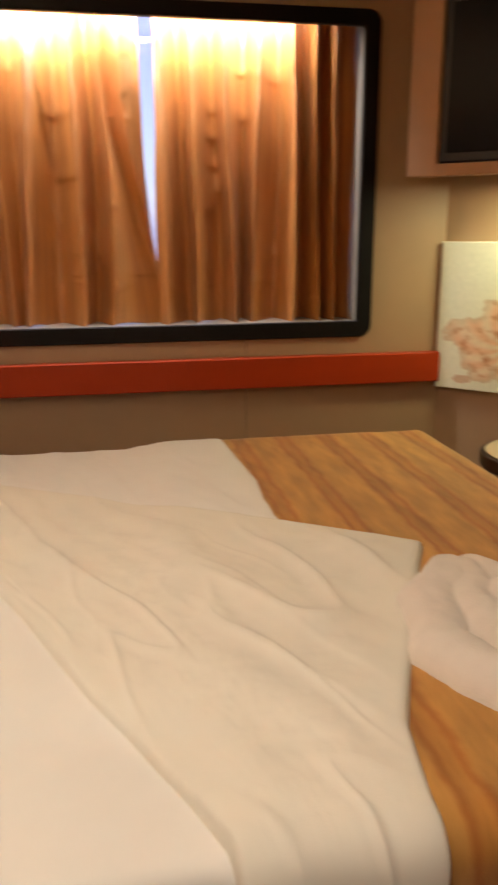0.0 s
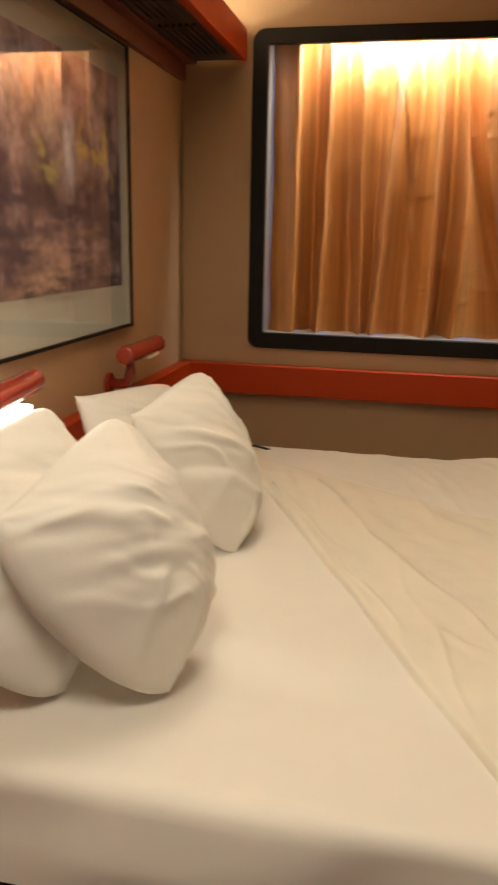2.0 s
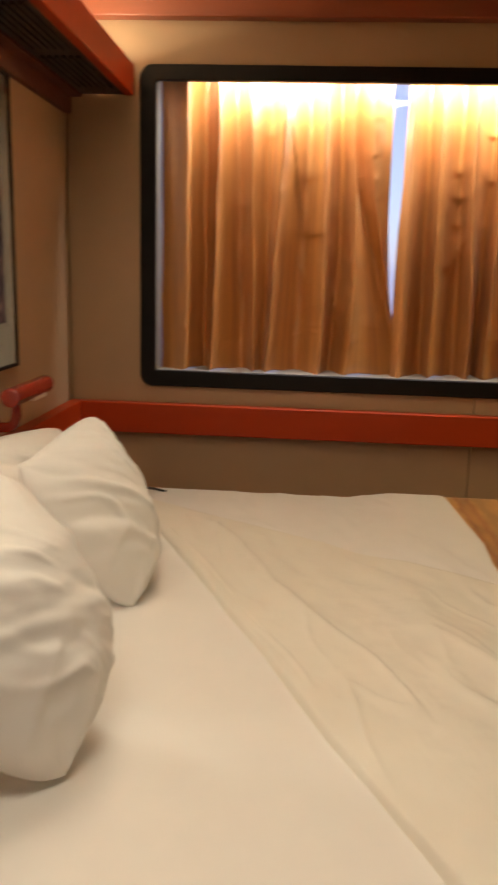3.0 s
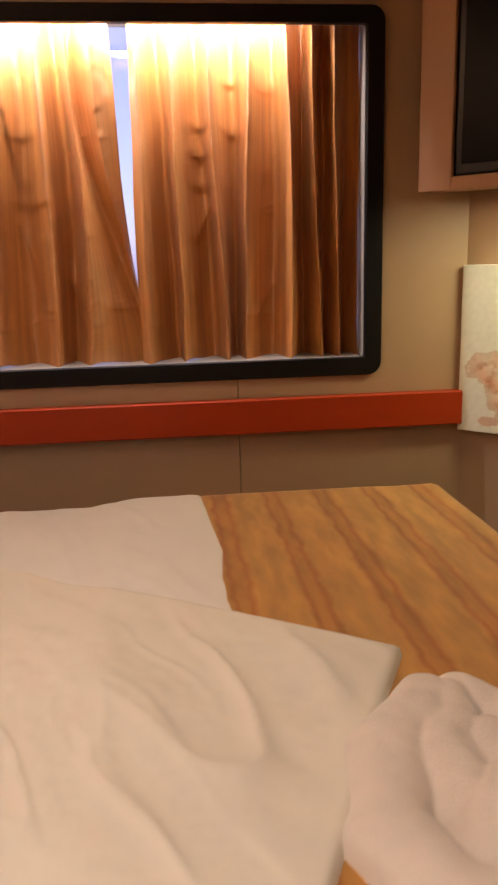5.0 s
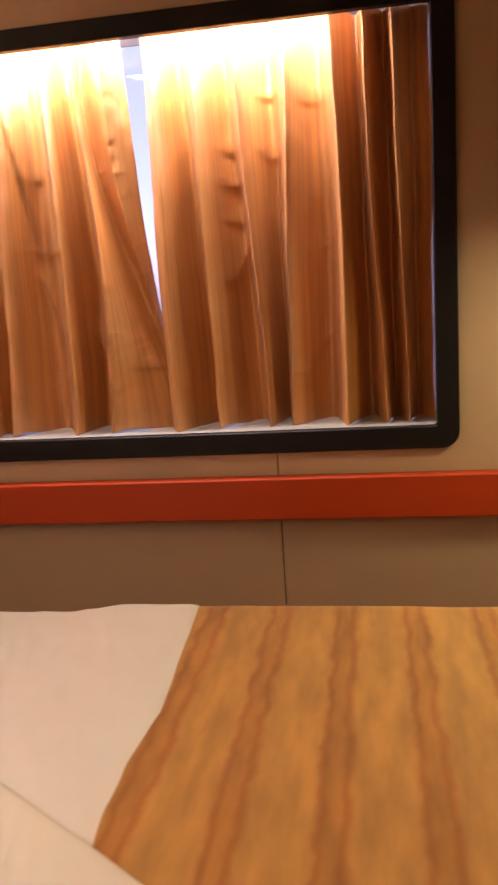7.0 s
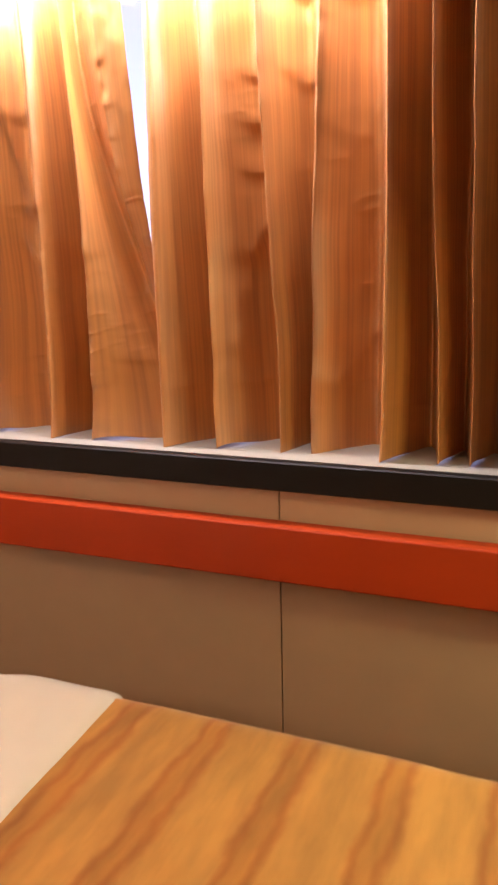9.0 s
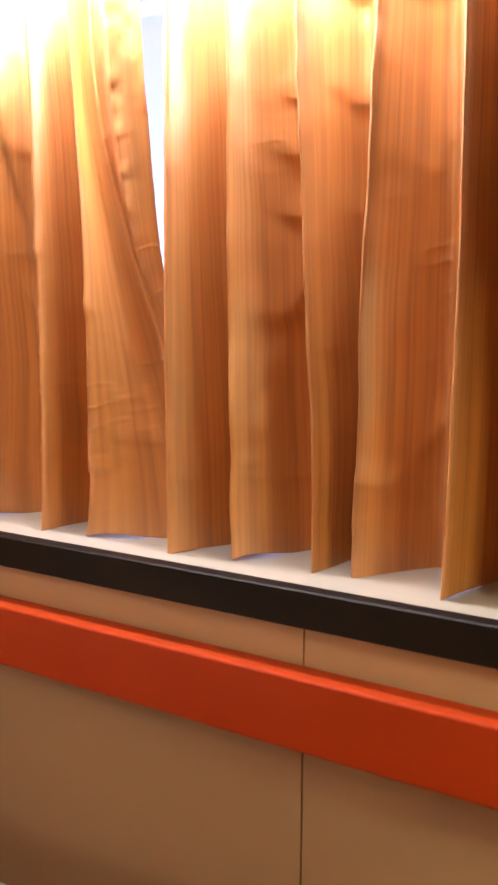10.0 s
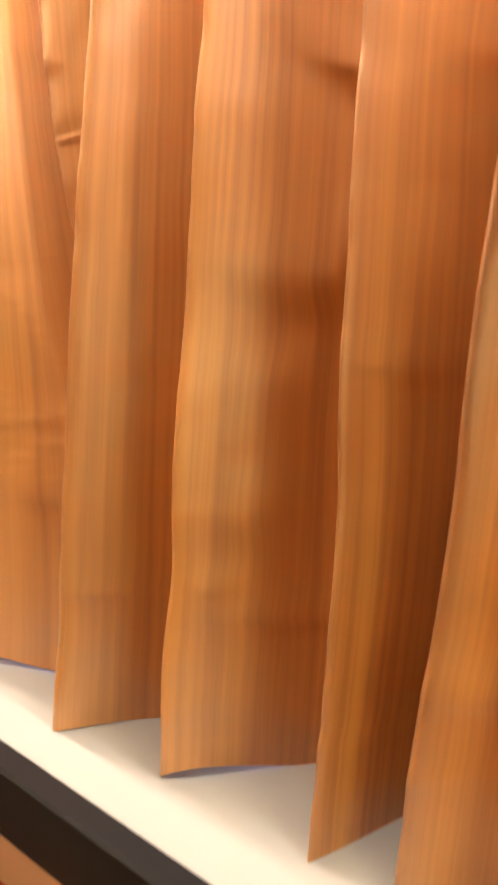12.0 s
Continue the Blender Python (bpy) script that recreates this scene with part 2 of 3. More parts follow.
def sheet(name, grid, mat, parent=None, uv=None, label=""):
    """A smooth cloth from a grid of points (rows x columns x 3), with its cloth coordinates."""
    n, m = grid.shape[:2]
    index = np.arange(n * m).reshape(n, m)
    quads = np.stack([index[:-1, :-1], index[:-1, 1:], index[1:, 1:], index[1:, :-1]], -1).reshape(-1, 4)
    me = bpy.data.meshes.new(name)
    me.from_pydata(grid.reshape(-1, 3).tolist(), [], quads.tolist())
    if uv is not None:
        layer = me.uv_layers.new(name="cloth")
        flat = uv.reshape(-1, 2)[quads.reshape(-1)]
        layer.data.foreach_set("uv", flat.astype(np.float32).reshape(-1))
    me.materials.append(mat)
    me.polygons.foreach_set("use_smooth", [True] * len(me.polygons))
    me.update()
    ob = new(name, me)
    if parent:
        ob.parent = parent
    if label:
        ob["label"] = label
    return ob


def rumple(x, y, z=0.0, octaves=3):
    return noise.fractal(Vector((x, y, z)), 0.8, 2.1, octaves)


def smooth01(t):
    t = np.clip(t, 0, 1)
    return t * t * (3 - 2 * t)


def rounded_loop(x0, x1, z0, z1, r, n=8):
    pts = []
    for cx, cz, a0 in ((x1 - r, z1 - r, 0), (x0 + r, z1 - r, 90), (x0 + r, z0 + r, 180), (x1 - r, z0 + r, 270)):
        for k in range(n + 1):
            a = radians(a0 + 90 * k / n)
            pts.append((cx + r * math.cos(a), cz + r * math.sin(a)))
    return pts


# ---- the room's shell ----
H_CEIL = 2.17
WX0, WX1, WZ0, WZ1 = 0.300, 1.846, 0.941, 1.918        # the opening in the window wall
SEAM = 1.435

wall_window = tagged(part("wall_window", box(0, WX0, 0.012, 0.10, 0, H_CEIL, bm=box(WX1, 2.95, 0.012, 0.10, 0, H_CEIL, bm=box(
    WX0, WX1, 0.012, 0.10, 0, WZ0, bm=box(WX0, WX1, 0.012, 0.10, WZ1 + 0.06, H_CEIL)))), M_JOINT), "beige panelled cabin wall with a wide window", "wall", kind="structure")
for x0, x1, z0, z1 in ((0.004, WX0, WZ0, WZ1), (0.004, SEAM - 0.0015, 0, WZ0), (SEAM + 0.0015, 2.95, 0, WZ0), (WX1, 2.95, WZ0, WZ1),
                       (0.004, SEAM - 0.0015, WZ1, H_CEIL), (SEAM + 0.0015, 2.95, WZ1, H_CEIL)):
    part("panel", box(x0, x1, 0, 0.012, z0, z1), M_WALL, wall_window)
wall_left = tagged(part("wall_left", box(-0.1, 0, -4.6, 0.1, 0, H_CEIL), M_WALL), "beige laminate wall behind the bed's head", "wall", kind="structure")
wall_back = tagged(part("wall_back", box(-0.1, 3.0, -4.7, -4.6, 0, H_CEIL), M_WALL), "plain beige cabin wall", "wall", kind="structure")
wall_right = tagged(part("wall_right", box(2.9, 3.0, -4.6, 0.1, 0, H_CEIL), M_WALL), "plain beige cabin wall", "wall", kind="structure")
bm = bmesh.new()
prof = [(2.165, 0.0), (2.90, -0.735), (2.90, 0.0)]
lo = [bm.verts.new((x, y, 0)) for x, y in prof]
hi = [bm.verts.new((x, y, H_CEIL)) for x, y in prof]
for i in range(3):
    j = (i + 1) % 3
    bm.faces.new((lo[i], lo[j], hi[j], hi[i]))
bmesh.ops.recalc_face_normals(bm, faces=bm.faces[:])
wall_corner = tagged(part("wall_corner", bm, M_WALL), "beige wall set across the corner", "wall", kind="structure")
floor = tagged(part("floor", box(-0.1, 3.0, -4.7, 0.1, -0.1, 0), M_FLOOR), "dark red carpeted cabin floor", "floor", kind="structure")
ceiling = tagged(part("ceiling", box(-0.1, 3.0, -4.7, 0.1, H_CEIL, H_CEIL + 0.1), M_CEIL), "cream panelled cabin ceiling", "ceiling", kind="structure")
cornice = tagged(part("cornice", box(0.0, 2.95, -0.05, 0.0, 2.09, H_CEIL, 0.006), M_CORNICE), "reddish-brown wooden cornice above the window", "trim", kind="structure")

# the red rail round the wall
rail_window = tagged(part("rail_window", box(0.045, 2.150, -0.045, 0.0, 0.726, 0.834, 0.004, 3), M_RED), "red painted guard rail below the window", "wall rail", kind="structure")
rail_left = tagged(part("rail_left", box(0.0, 0.045, -2.6, 0.0, 0.726, 0.834, 0.004, 3), M_RED), "red painted guard rail behind the bed's head", "wall rail", kind="structure")

# ---- the window ----
window = tagged(empty("window_1", (1.07, 0, 0.9)), "wide cabin window with a rounded black border", "window", kind="structure")
window.location = (0, 0, 0)
outer = rounded_loop(0.255, 1.889, 0.895, 1.957, 0.042)
inner = rounded_loop(0.309, 1.836, 0.951, 1.908, 0.008)
bm = bmesh.new()
rings = []
for loop, y in ((outer, 0.0), (outer, -0.016), ([(1.0727 + (x - 1.0727) * 0.9965, 1.426 + (z - 1.426) * 0.9945) for x, z in outer], -0.020),
                ([(1.0727 + (x - 1.0727) * 1.003, 1.4285 + (z - 1.4285) * 1.005) for x, z in inner], -0.020), (inner, -0.017), (inner, 0.004)):
    rings.append([bm.verts.new((x, y, z)) for x, z in loop])
for r, s in zip(rings, rings[1:]):
    for k in range(len(r)):
        j = (k + 1) % len(r)
        bm.faces.new((r[k], r[j], s[j], s[k]))
bmesh.ops.recalc_face_normals(bm, faces=bm.faces[:])
part("window_border", bm, M_BLACK, window, "black-brown border with rounded corners")
part("window_sill", box(WX0, WX1, 0.002, 0.30, WZ0 - 0.03, WZ0 + 0.006, 0.002), M_CREAM, window, "cream window sill")
# added white strip, unseen, to brighten the daylight line under the curtain hem
part("bounce_strip", box(WX0, WX1, 0.225, 0.289, WZ0 + 0.006, WZ0 + 0.012, 0.002), M_MAT, window, "added white strip behind the curtains that bounces daylight under the hem")
part("window_jamb", box(WX0 - 0.03, WX0 + 0.004, 0.002, 0.30, WZ0 + 0.006, WZ1 + 0.06), M_CREAM, window)
part("window_jamb", box(WX1 - 0.004, WX1 + 0.03, 0.002, 0.30, WZ0 + 0.006, WZ1 + 0.06), M_CREAM, window)
part("window_head", box(WX0 - 0.03, WX1 + 0.03, 0.013, 0.30, WZ1 + 0.06, WZ1 + 0.09), M_CREAM, window)
part("window_fascia", box(WX0, WX1, 0.002, 0.010, WZ1 - 0.006, WZ1 + 0.0), M_CREAM, window)
pane = part("pane", box(WX0, WX1, 0.290, 0.298, WZ0, WZ1 + 0.06), M_GLASS, window)
pane.visible_shadow = False
part("casing", box(WX0 - 0.06, WX1 + 0.06, 0.30, 0.5, WZ0 - 0.06, WZ0 - 0.03, bm=box(WX0 - 0.06, WX1 + 0.06, 0.30, 0.5, WZ1 + 0.20, WZ1 + 0.23)), M_CREAM, window)
tagged(window_tube, "warm tube lamp above the curtains", "lamp")

# ---- curtains ----
def cells(x, y, seed=0.0):
    """Smooth noise from -1 to 1 over whole arrays."""
    xi, yi = np.floor(x), np.floor(y)
    fx, fy = x - xi, y - yi
    fx, fy = fx * fx * fx * (fx * (fx * 6 - 15) + 10), fy * fy * fy * (fy * (fy * 6 - 15) + 10)

    def corner(a, b):
        h = np.sin(a * 127.1 + b * 311.7 + seed * 74.7) * 43758.5453
        return 2 * (h - np.floor(h)) - 1
    low = corner(xi, yi) * (1 - fx) + corner(xi + 1, yi) * fx
    high = corner(xi, yi + 1) * (1 - fx) + corner(xi + 1, yi + 1) * fx
    return low * (1 - fy) + high * fy


FOLD_Z = (0.947, 1.25, 1.55, 1.94)

# sagging swags: x, z, height, half width, drop
SWAGS = ((1.350, 1.655, 0.007, 0.020, 0.010), (1.346, 1.573, 0.011, 0.024, 0.011), (1.348, 1.483, 0.010, 0.022, 0.010), (1.445, 1.776, 0.008, 0.022, 0.010),
         (1.455, 1.634, 0.009, 0.022, 0.014), (1.425, 1.650, 0.004, 0.010, 0.010), (1.555, 1.753, 0.006, 0.026, 0.012), (1.423, 1.280, 0.004, 0.011, 0.008),
         (1.437, 1.480, 0.003, 0.011, 0.007), (1.590, 1.180, 0.006, 0.014, 0.009), (1.505, 1.086, 0.005, 0.020, 0.008), (1.331, 1.076, 0.006, 0.028, 0.007),
         (1.190, 1.067, 0.004, 0.018, 0.005), (1.610, 1.075, 0.005, 0.018, 0.010), (1.540, 1.082, 0.006, 0.035, 0.008), (1.300, 1.100, 0.003, 0.012, 0.006),
         (1.085, 1.402, 0.0030, 0.012, 0.008), (1.040, 1.700, 0.0020, 0.012, 0.007), (1.055, 1.620, 0.0020, 0.012, 0.006), (1.064, 1.560, 0.0015, 0.012, 0.005),
         (1.070, 1.500, 0.0020, 0.010, 0.006), (1.078, 1.450, 0.0015, 0.010, 0.005), (0.864, 1.118, 0.010, 0.018, 0.006), (0.868, 1.094, 0.008, 0.015, 0.005),
         (0.840, 1.437, 0.011, 0.036, 0.012), (0.996, 1.340, 0.007, 0.018, 0.012), (0.825, 1.629, 0.006, 0.036, 0.014), (1.001, 1.067, 0.006, 0.012, 0.005),
         (1.100, 1.118, 0.005, 0.045, 0.008), (0.600, 1.530, 0.005, 0.030, 0.012), (0.650, 1.075, 0.006, 0.028, 0.010), (0.400, 1.100, 0.006, 0.008, 0.008),
         (0.720, 1.060, 0.005, 0.020, 0.008), (0.930, 1.820, 0.005, 0.020, 0.012), (0.690, 1.760, 0.005, 0.022, 0.012))
# long creases: from x, z to x, z, height, the side that stands proud
CREASES = ((0.755, 1.86, 0.805, 1.42, 0.013, 1), (0.775, 1.43, 0.850, 1.12, 0.011, 1), (0.905, 1.27, 0.985, 1.04, 0.014, 1), (1.390, 1.45, 1.330, 1.30, 0.013, -1),
           (1.330, 1.30, 1.322, 1.12, 0.009, -1), (1.500, 1.05, 1.600, 1.20, 0.006, 1), (0.575, 1.42, 0.610, 1.20, 0.006, 1), (1.440, 1.56, 1.425, 1.20, 0.005, -1),
           (0.655, 1.09, 0.690, 0.97, 0.006, -1))


def swags_and_creases(x, z):
    """How far the cloth stands proud of its folds at (x, z)."""
    out = np.zeros_like(x)
    for cx, cz, high, half, drop in SWAGS:
        t = (z - cz - 0.35 * drop * ((x - cx) / half) ** 2) / drop
        out += 0.7 * high * np.exp(-((x - cx) / (1.25 * half)) ** 2) * np.where(t > 0, np.exp(-(t / 3.0) ** 2), np.exp(-(t / 1.0) ** 2))
    for x0, z0, x1, z1, high, side in CREASES:
        run = math.hypot(x1 - x0, z1 - z0)
        ux, uz = (x1 - x0) / run, (z1 - z0) / run
        along = ((x - x0) * ux + (z - z0) * uz) / run
        d = side * ((x - x0) * -uz + (z - z0) * ux)
        gate = smooth01(along / 0.25) * smooth01((1 - along) / 0.25)
        out += high * gate * smooth01(d / 0.010 + 0.5) * np.exp(-np.maximum(d, 0) / 0.035)
    return out


def curtain(name, lines, z_top, z_foot, label, seed):
    """Hanging cloth. Each line is a ridge or a hollow by turns, beginning with a hollow: its x at four heights, and its depth at foot and top."""
    steps, rows = 16, 380
    n = len(lines)
    cols = (n - 1) * steps + 1
    z = np.linspace(z_foot, z_top, rows)
    v = (z - z_foot) / (z_top - z_foot)
    across, depth = np.zeros((n, rows)), np.zeros((n, rows))
    for k, (xs, y_foot, y_top) in enumerate(lines):
        across[k] = np.polyval(np.polyfit(FOLD_Z, xs, 3), z) + 0.0025 * cells(z * 5 + k * 7.3, z * 0 + seed)
        depth[k] = y_foot + (y_top - y_foot) * smooth01(v) + 0.005 * cells(z * 3.5 + k * 3.7, z * 0 + seed + 5)
    X, Y = np.zeros((rows, cols)), np.zeros((rows, cols))
    for j in range(cols):
        k = min(j // steps, n - 2)
        f = j / steps - k
        for out, line in ((X, across), (Y, depth)):
            a, b, d, e = (line[min(max(k + o, 0), n - 1)] for o in (-1, 0, 1, 2))
            tight = (0.44, 0.23) if k % 2 == 0 else (0.23, 0.44)        # ridges turn more sharply than hollows
            m0, m1 = tight[0] * (d - a), tight[1] * (e - b)
            out[:, j] = (2 * f ** 3 - 3 * f * f + 1) * b + (f ** 3 - 2 * f * f + f) * m0 + (-2 * f ** 3 + 3 * f * f) * d + (f ** 3 - f * f) * m1
    Z = np.repeat(z[:, None], cols, 1)
    V = np.repeat(v[:, None], cols, 1)
    Y += 0.0040 * cells(X * 16 + seed, Z * 4.0, 1.0) + 0.0022 * cells(X * 40, Z * 13 + X * 9, 3.0) + 0.0008 * cells(X * 110, Z * 45, 4.0)
    Y -= swags_and_creases(X, Z)
    hem = z_foot + 0.084 + 0.008 * cells(X * 20, Z * 0, seed)
    pucker = np.maximum(0.0, 0.15 + cells(X * 14, Z * 0 + 9.0, seed))
    Y -= pucker * (0.0022 + 0.0030 * cells(X * 45, Z * 0 + 3.0, seed)) * np.exp(-((Z - hem) / 0.007) ** 2)
    Y += pucker * (0.0020 + 0.0035 * cells(X * 60, Z * 14, seed + 2)) * np.exp(-((Z - hem - 0.014) / 0.012) ** 2)
    slack = np.maximum(0.0, cells(X * 9 + seed, Z * 5.0, 11.0))
    pinch = np.maximum(0.0, 1.0 - np.abs(cells(X * 22 + Z * 9, Z * 26 - X * 12, seed + 4.0)) / 0.22)
    Y -= 0.0024 * slack * pinch ** 1.5
    turn = np.arange(cols)[None, :] / steps
    hang = np.maximum(0.0, np.cos(math.pi * (turn - 1.25))) ** 3 * np.maximum(0.0, 0.55 + 0.6 * cells(X * 9, Z * 0 + seed, 2.0))
    grid = np.stack([X + 0.002 * cells(X * 12, Z * 6, 7.0), Y, Z + 0.0095 * hang * (1 - V) ** 8], -1)
    uv = np.zeros((rows, cols, 2))
    uv[:, 1:, 0] = np.cumsum(np.linalg.norm(np.diff(grid[rows // 2, :, :2], axis=0), axis=1))
    uv[:, :, 1] = Z
    ob = empty(name)
    sheet("cloth", grid, M_CURTAIN, ob, uv)
    for xs, y_foot, y in lines[1::2]:
        x = xs[3]
        b = wire([(x, y - 0.004, z_top - 0.035), (x, y - 0.010, z_top - 0.02), (x, y - 0.004, z_top - 0.002), (x, y + 0.018, z_top + 0.012), (x, 0.10, z_top + 0.060)], 0.0022, 6)
        part("hook", b, M_STEEL, ob, "small steel hook")
    return tagged(ob, label, "curtain", group="window curtains")


curtain("curtain", [
    ((0.307, 0.307, 0.307, 0.307), 0.120, 0.110), ((0.405, 0.409, 0.406, 0.408), 0.060, 0.056), ((0.455, 0.455, 0.455, 0.460), 0.200, 0.155),
    ((0.497, 0.507, 0.511, 0.512), 0.066, 0.058), ((0.600, 0.590, 0.580, 0.565), 0.190, 0.120), ((0.650, 0.642, 0.633, 0.612), 0.064, 0.062),
    ((0.674, 0.682, 0.686, 0.685), 0.150, 0.105), ((0.695, 0.714, 0.727, 0.742), 0.058, 0.058), ((0.800, 0.805, 0.815, 0.815), 0.190, 0.120),
    ((0.885, 0.890, 0.886, 0.880), 0.058, 0.060), ((0.925, 0.940, 0.942, 0.925), 0.205, 0.130), ((0.985, 0.998, 0.987, 0.965), 0.058, 0.060),
    ((1.176, 1.095, 1.005, 0.985), 0.155, 0.120), ((1.196, 1.120, 1.062, 1.035), 0.132, 0.062), ((1.206, 1.130, 1.109, 1.088), 0.150, 0.085)],
    1.948, 0.9466, "orange-brown satin curtain half with a slanting free edge", 2.0)
curtain("curtain", [
    ((1.146, 1.142, 1.144, 1.148), 0.088, 0.084), ((1.172, 1.173, 1.174, 1.163), 0.052, 0.056), ((1.262, 1.252, 1.240, 1.222), 0.190, 0.130),
    ((1.280, 1.277, 1.272, 1.264), 0.062, 0.058), ((1.380, 1.372, 1.355, 1.338), 0.200, 0.140), ((1.416, 1.403, 1.387, 1.376), 0.072, 0.058),
    ((1.455, 1.455, 1.455, 1.453), 0.215, 0.140), ((1.476, 1.479, 1.489, 1.500), 0.078, 0.058), ((1.575, 1.580, 1.580, 1.578), 0.190, 0.135),
    ((1.616, 1.621, 1.618, 1.609), 0.052, 0.054), ((1.680, 1.676, 1.674, 1.672), 0.205, 0.160), ((1.718, 1.707, 1.694, 1.686), 0.066, 0.056),
    ((1.750, 1.746, 1.742, 1.736), 0.195, 0.155), ((1.774, 1.770, 1.761, 1.753), 0.066, 0.056), ((1.808, 1.806, 1.804, 1.803), 0.190, 0.150),
    ((1.841, 1.841, 1.841, 1.841), 0.105, 0.100)],
    1.948, 0.9466, "orange-brown satin curtain half, drawn and wrinkled", 5.0)
rail_track = tagged(part("curtain_track", box(WX0 + 0.004, WX1 - 0.004, 0.095, 0.112, 2.003, 2.014, 0.003), M_FILLET), "pale curtain track above the window", "curtain track")

# ---- the bed ----
BX1, BY0, BY1 = 1.955, -2.022, -0.355         # foot, near side, far side
BED_TOP, BR = 0.612, 0.019


def drape(a, b, top, lift=0.0, r=BR, flare=0.0):
    """Where the point (a, b) of a flat cloth comes to lie on the bed: past an edge it bends down."""
    dx = max(0.0, a - (BX1 - r))
    dy = (BY0 + r) - b if b < BY0 + r else (b - (BY1 - r) if b > BY1 - r else 0.0)
    d = math.hypot(dx, dy)
    if d == 0:
        return a, b, top + lift
    sy = -1 if b < BY0 + r else 1
    ux, uy = dx / d, sy * dy / d if dy else 0.0
    cx, cy = min(a, BX1 - r), min(max(b, BY0 + r), BY1 - r)
    rr = r + lift
    ang = min(d / r, math.pi / 2)
    out = rr * math.sin(ang)
    z = top + lift - rr * (1 - math.cos(ang))
    rest = max(0.0, d - r * math.pi / 2)
    out += flare * rest
    return cx + ux * out, cy + uy * out, z - rest


bed = tagged(empty("bed"), "double bed with a white mattress on a wooden base", "bed")
base = part("base", box(0.03, BX1 - 0.03, BY0 - 0.03, BY1 - 0.03, 0.14, 0.425, 0.006), M_WOOD, bed, "light wooden bed base")
part("base_edge", box(0.03, BX1 - 0.03, BY0 - 0.022, BY1 - 0.03, 0.425, 0.445, 0.003), M_DARKWOOD, base, "dark edge strip")
part("mattress", box(0.02, BX1 - 0.012, BY0 + 0.012, BY1 - 0.012, 0.445, BED_TOP - 0.008, 0.030, 4), M_LINEN, bed)
for x in (0.12, BX1 - 0.12):
    for y in (BY0 + 0.12, BY1 - 0.12):
        part("leg", tube((x, y, 0), (x, y, 0.14), 0.03, 0.035, 16), M_DARKWOOD, bed)


def cloth_uv(a, b):
    return np.stack([a, b], -1)


# fitted sheet
a = np.linspace(0.012, 1.60, 130)
b = np.linspace(BY0 - 0.135, BY1 + 0.12, 190)
A, B = np.meshgrid(a, b)
G = np.zeros((*A.shape, 3))
for i in range(A.shape[0]):
    for j in range(A.shape[1]):
        p, q = A[i, j], B[i, j]
        low = max(0.0, BY0 + 0.03 - q)
        lift = 0.003 + 0.0035 * rumple(p * 2.2, q * 2.2) + 0.0015 * rumple(p * 9, q * 4, 8.0) + (0.026 * (0.5 + 0.5 * math.sin(p * 11 + 2.5 * rumple(p * 2, 0.5) - q * 16)) * min(1.0, low * 9) if low else 0)
        G[i, j] = drape(p, q, BED_TOP, lift)
tagged(sheet("fitted_sheet", G, M_LINEN, None, cloth_uv(A, B)), "smooth white fitted sheet tucked over the mattress", "bed sheet")

# striped bedspread
a = np.linspace(1.12, BX1 + 0.42, 130)
b = np.linspace(BY0 - 0.42, BY1 + 0.30, 190)
A, B = np.meshgrid(a, b)
G = np.zeros((*A.shape, 3))
for i in range(A.shape[0]):
    for j in range(A.shape[1]):
        p, q = A[i, j], B[i, j]
        off = max(0.0, p - BX1, BY0 - q, q - BY1)
        lift = 0.022 + 0.004 * rumple(p * 3, q * 1.6, 4) + off * 0.05 * (0.5 + 0.5 * math.sin(q * 13 + p * 9))
        G[i, j] = drape(p, q, BED_TOP, lift)
spread_cloth = tagged(sheet("bedspread", G, M_SPREAD, None, cloth_uv(A, B)), "gold bedspread with rust stripes over the bed's foot", "bedspread")


part("hem", wire([tuple(p) for p in G[:, -1]], 0.004, 6), M_SPREAD, spread_cloth, "rolled rust hem", smooth=True)


def curve_at(points, t):
    """A point at share t of the length of a line through the points, rounded at its corners."""
    pts = np.array(points, float)
    seg = np.linalg.norm(np.diff(pts, axis=0), axis=1)
    s = np.concatenate([[0], np.cumsum(seg)]) / seg.sum()
    return np.stack([np.interp(t, s, pts[:, 0]), np.interp(t, s, pts[:, 1])], -1)


def patch(head, foot, near, far, n, m):
    """A flat patch between four sides: head and foot run from near to far; near and far from head to foot."""
    s, t = np.linspace(0, 1, n), np.linspace(0, 1, m)
    h, f = curve_at(head, t), curve_at(foot, t)
    ne, fa = curve_at(near, s), curve_at(far, s)
    S, T = s[:, None, None], t[None, :, None]
    flat = (1 - S) * h[None] + S * f[None] + (1 - T) * ne[:, None] + T * fa[:, None]
    flat -= (1 - S) * (1 - T) * h[0] + (1 - S) * T * h[-1] + S * (1 - T) * f[0] + S * T * f[-1]
    return flat


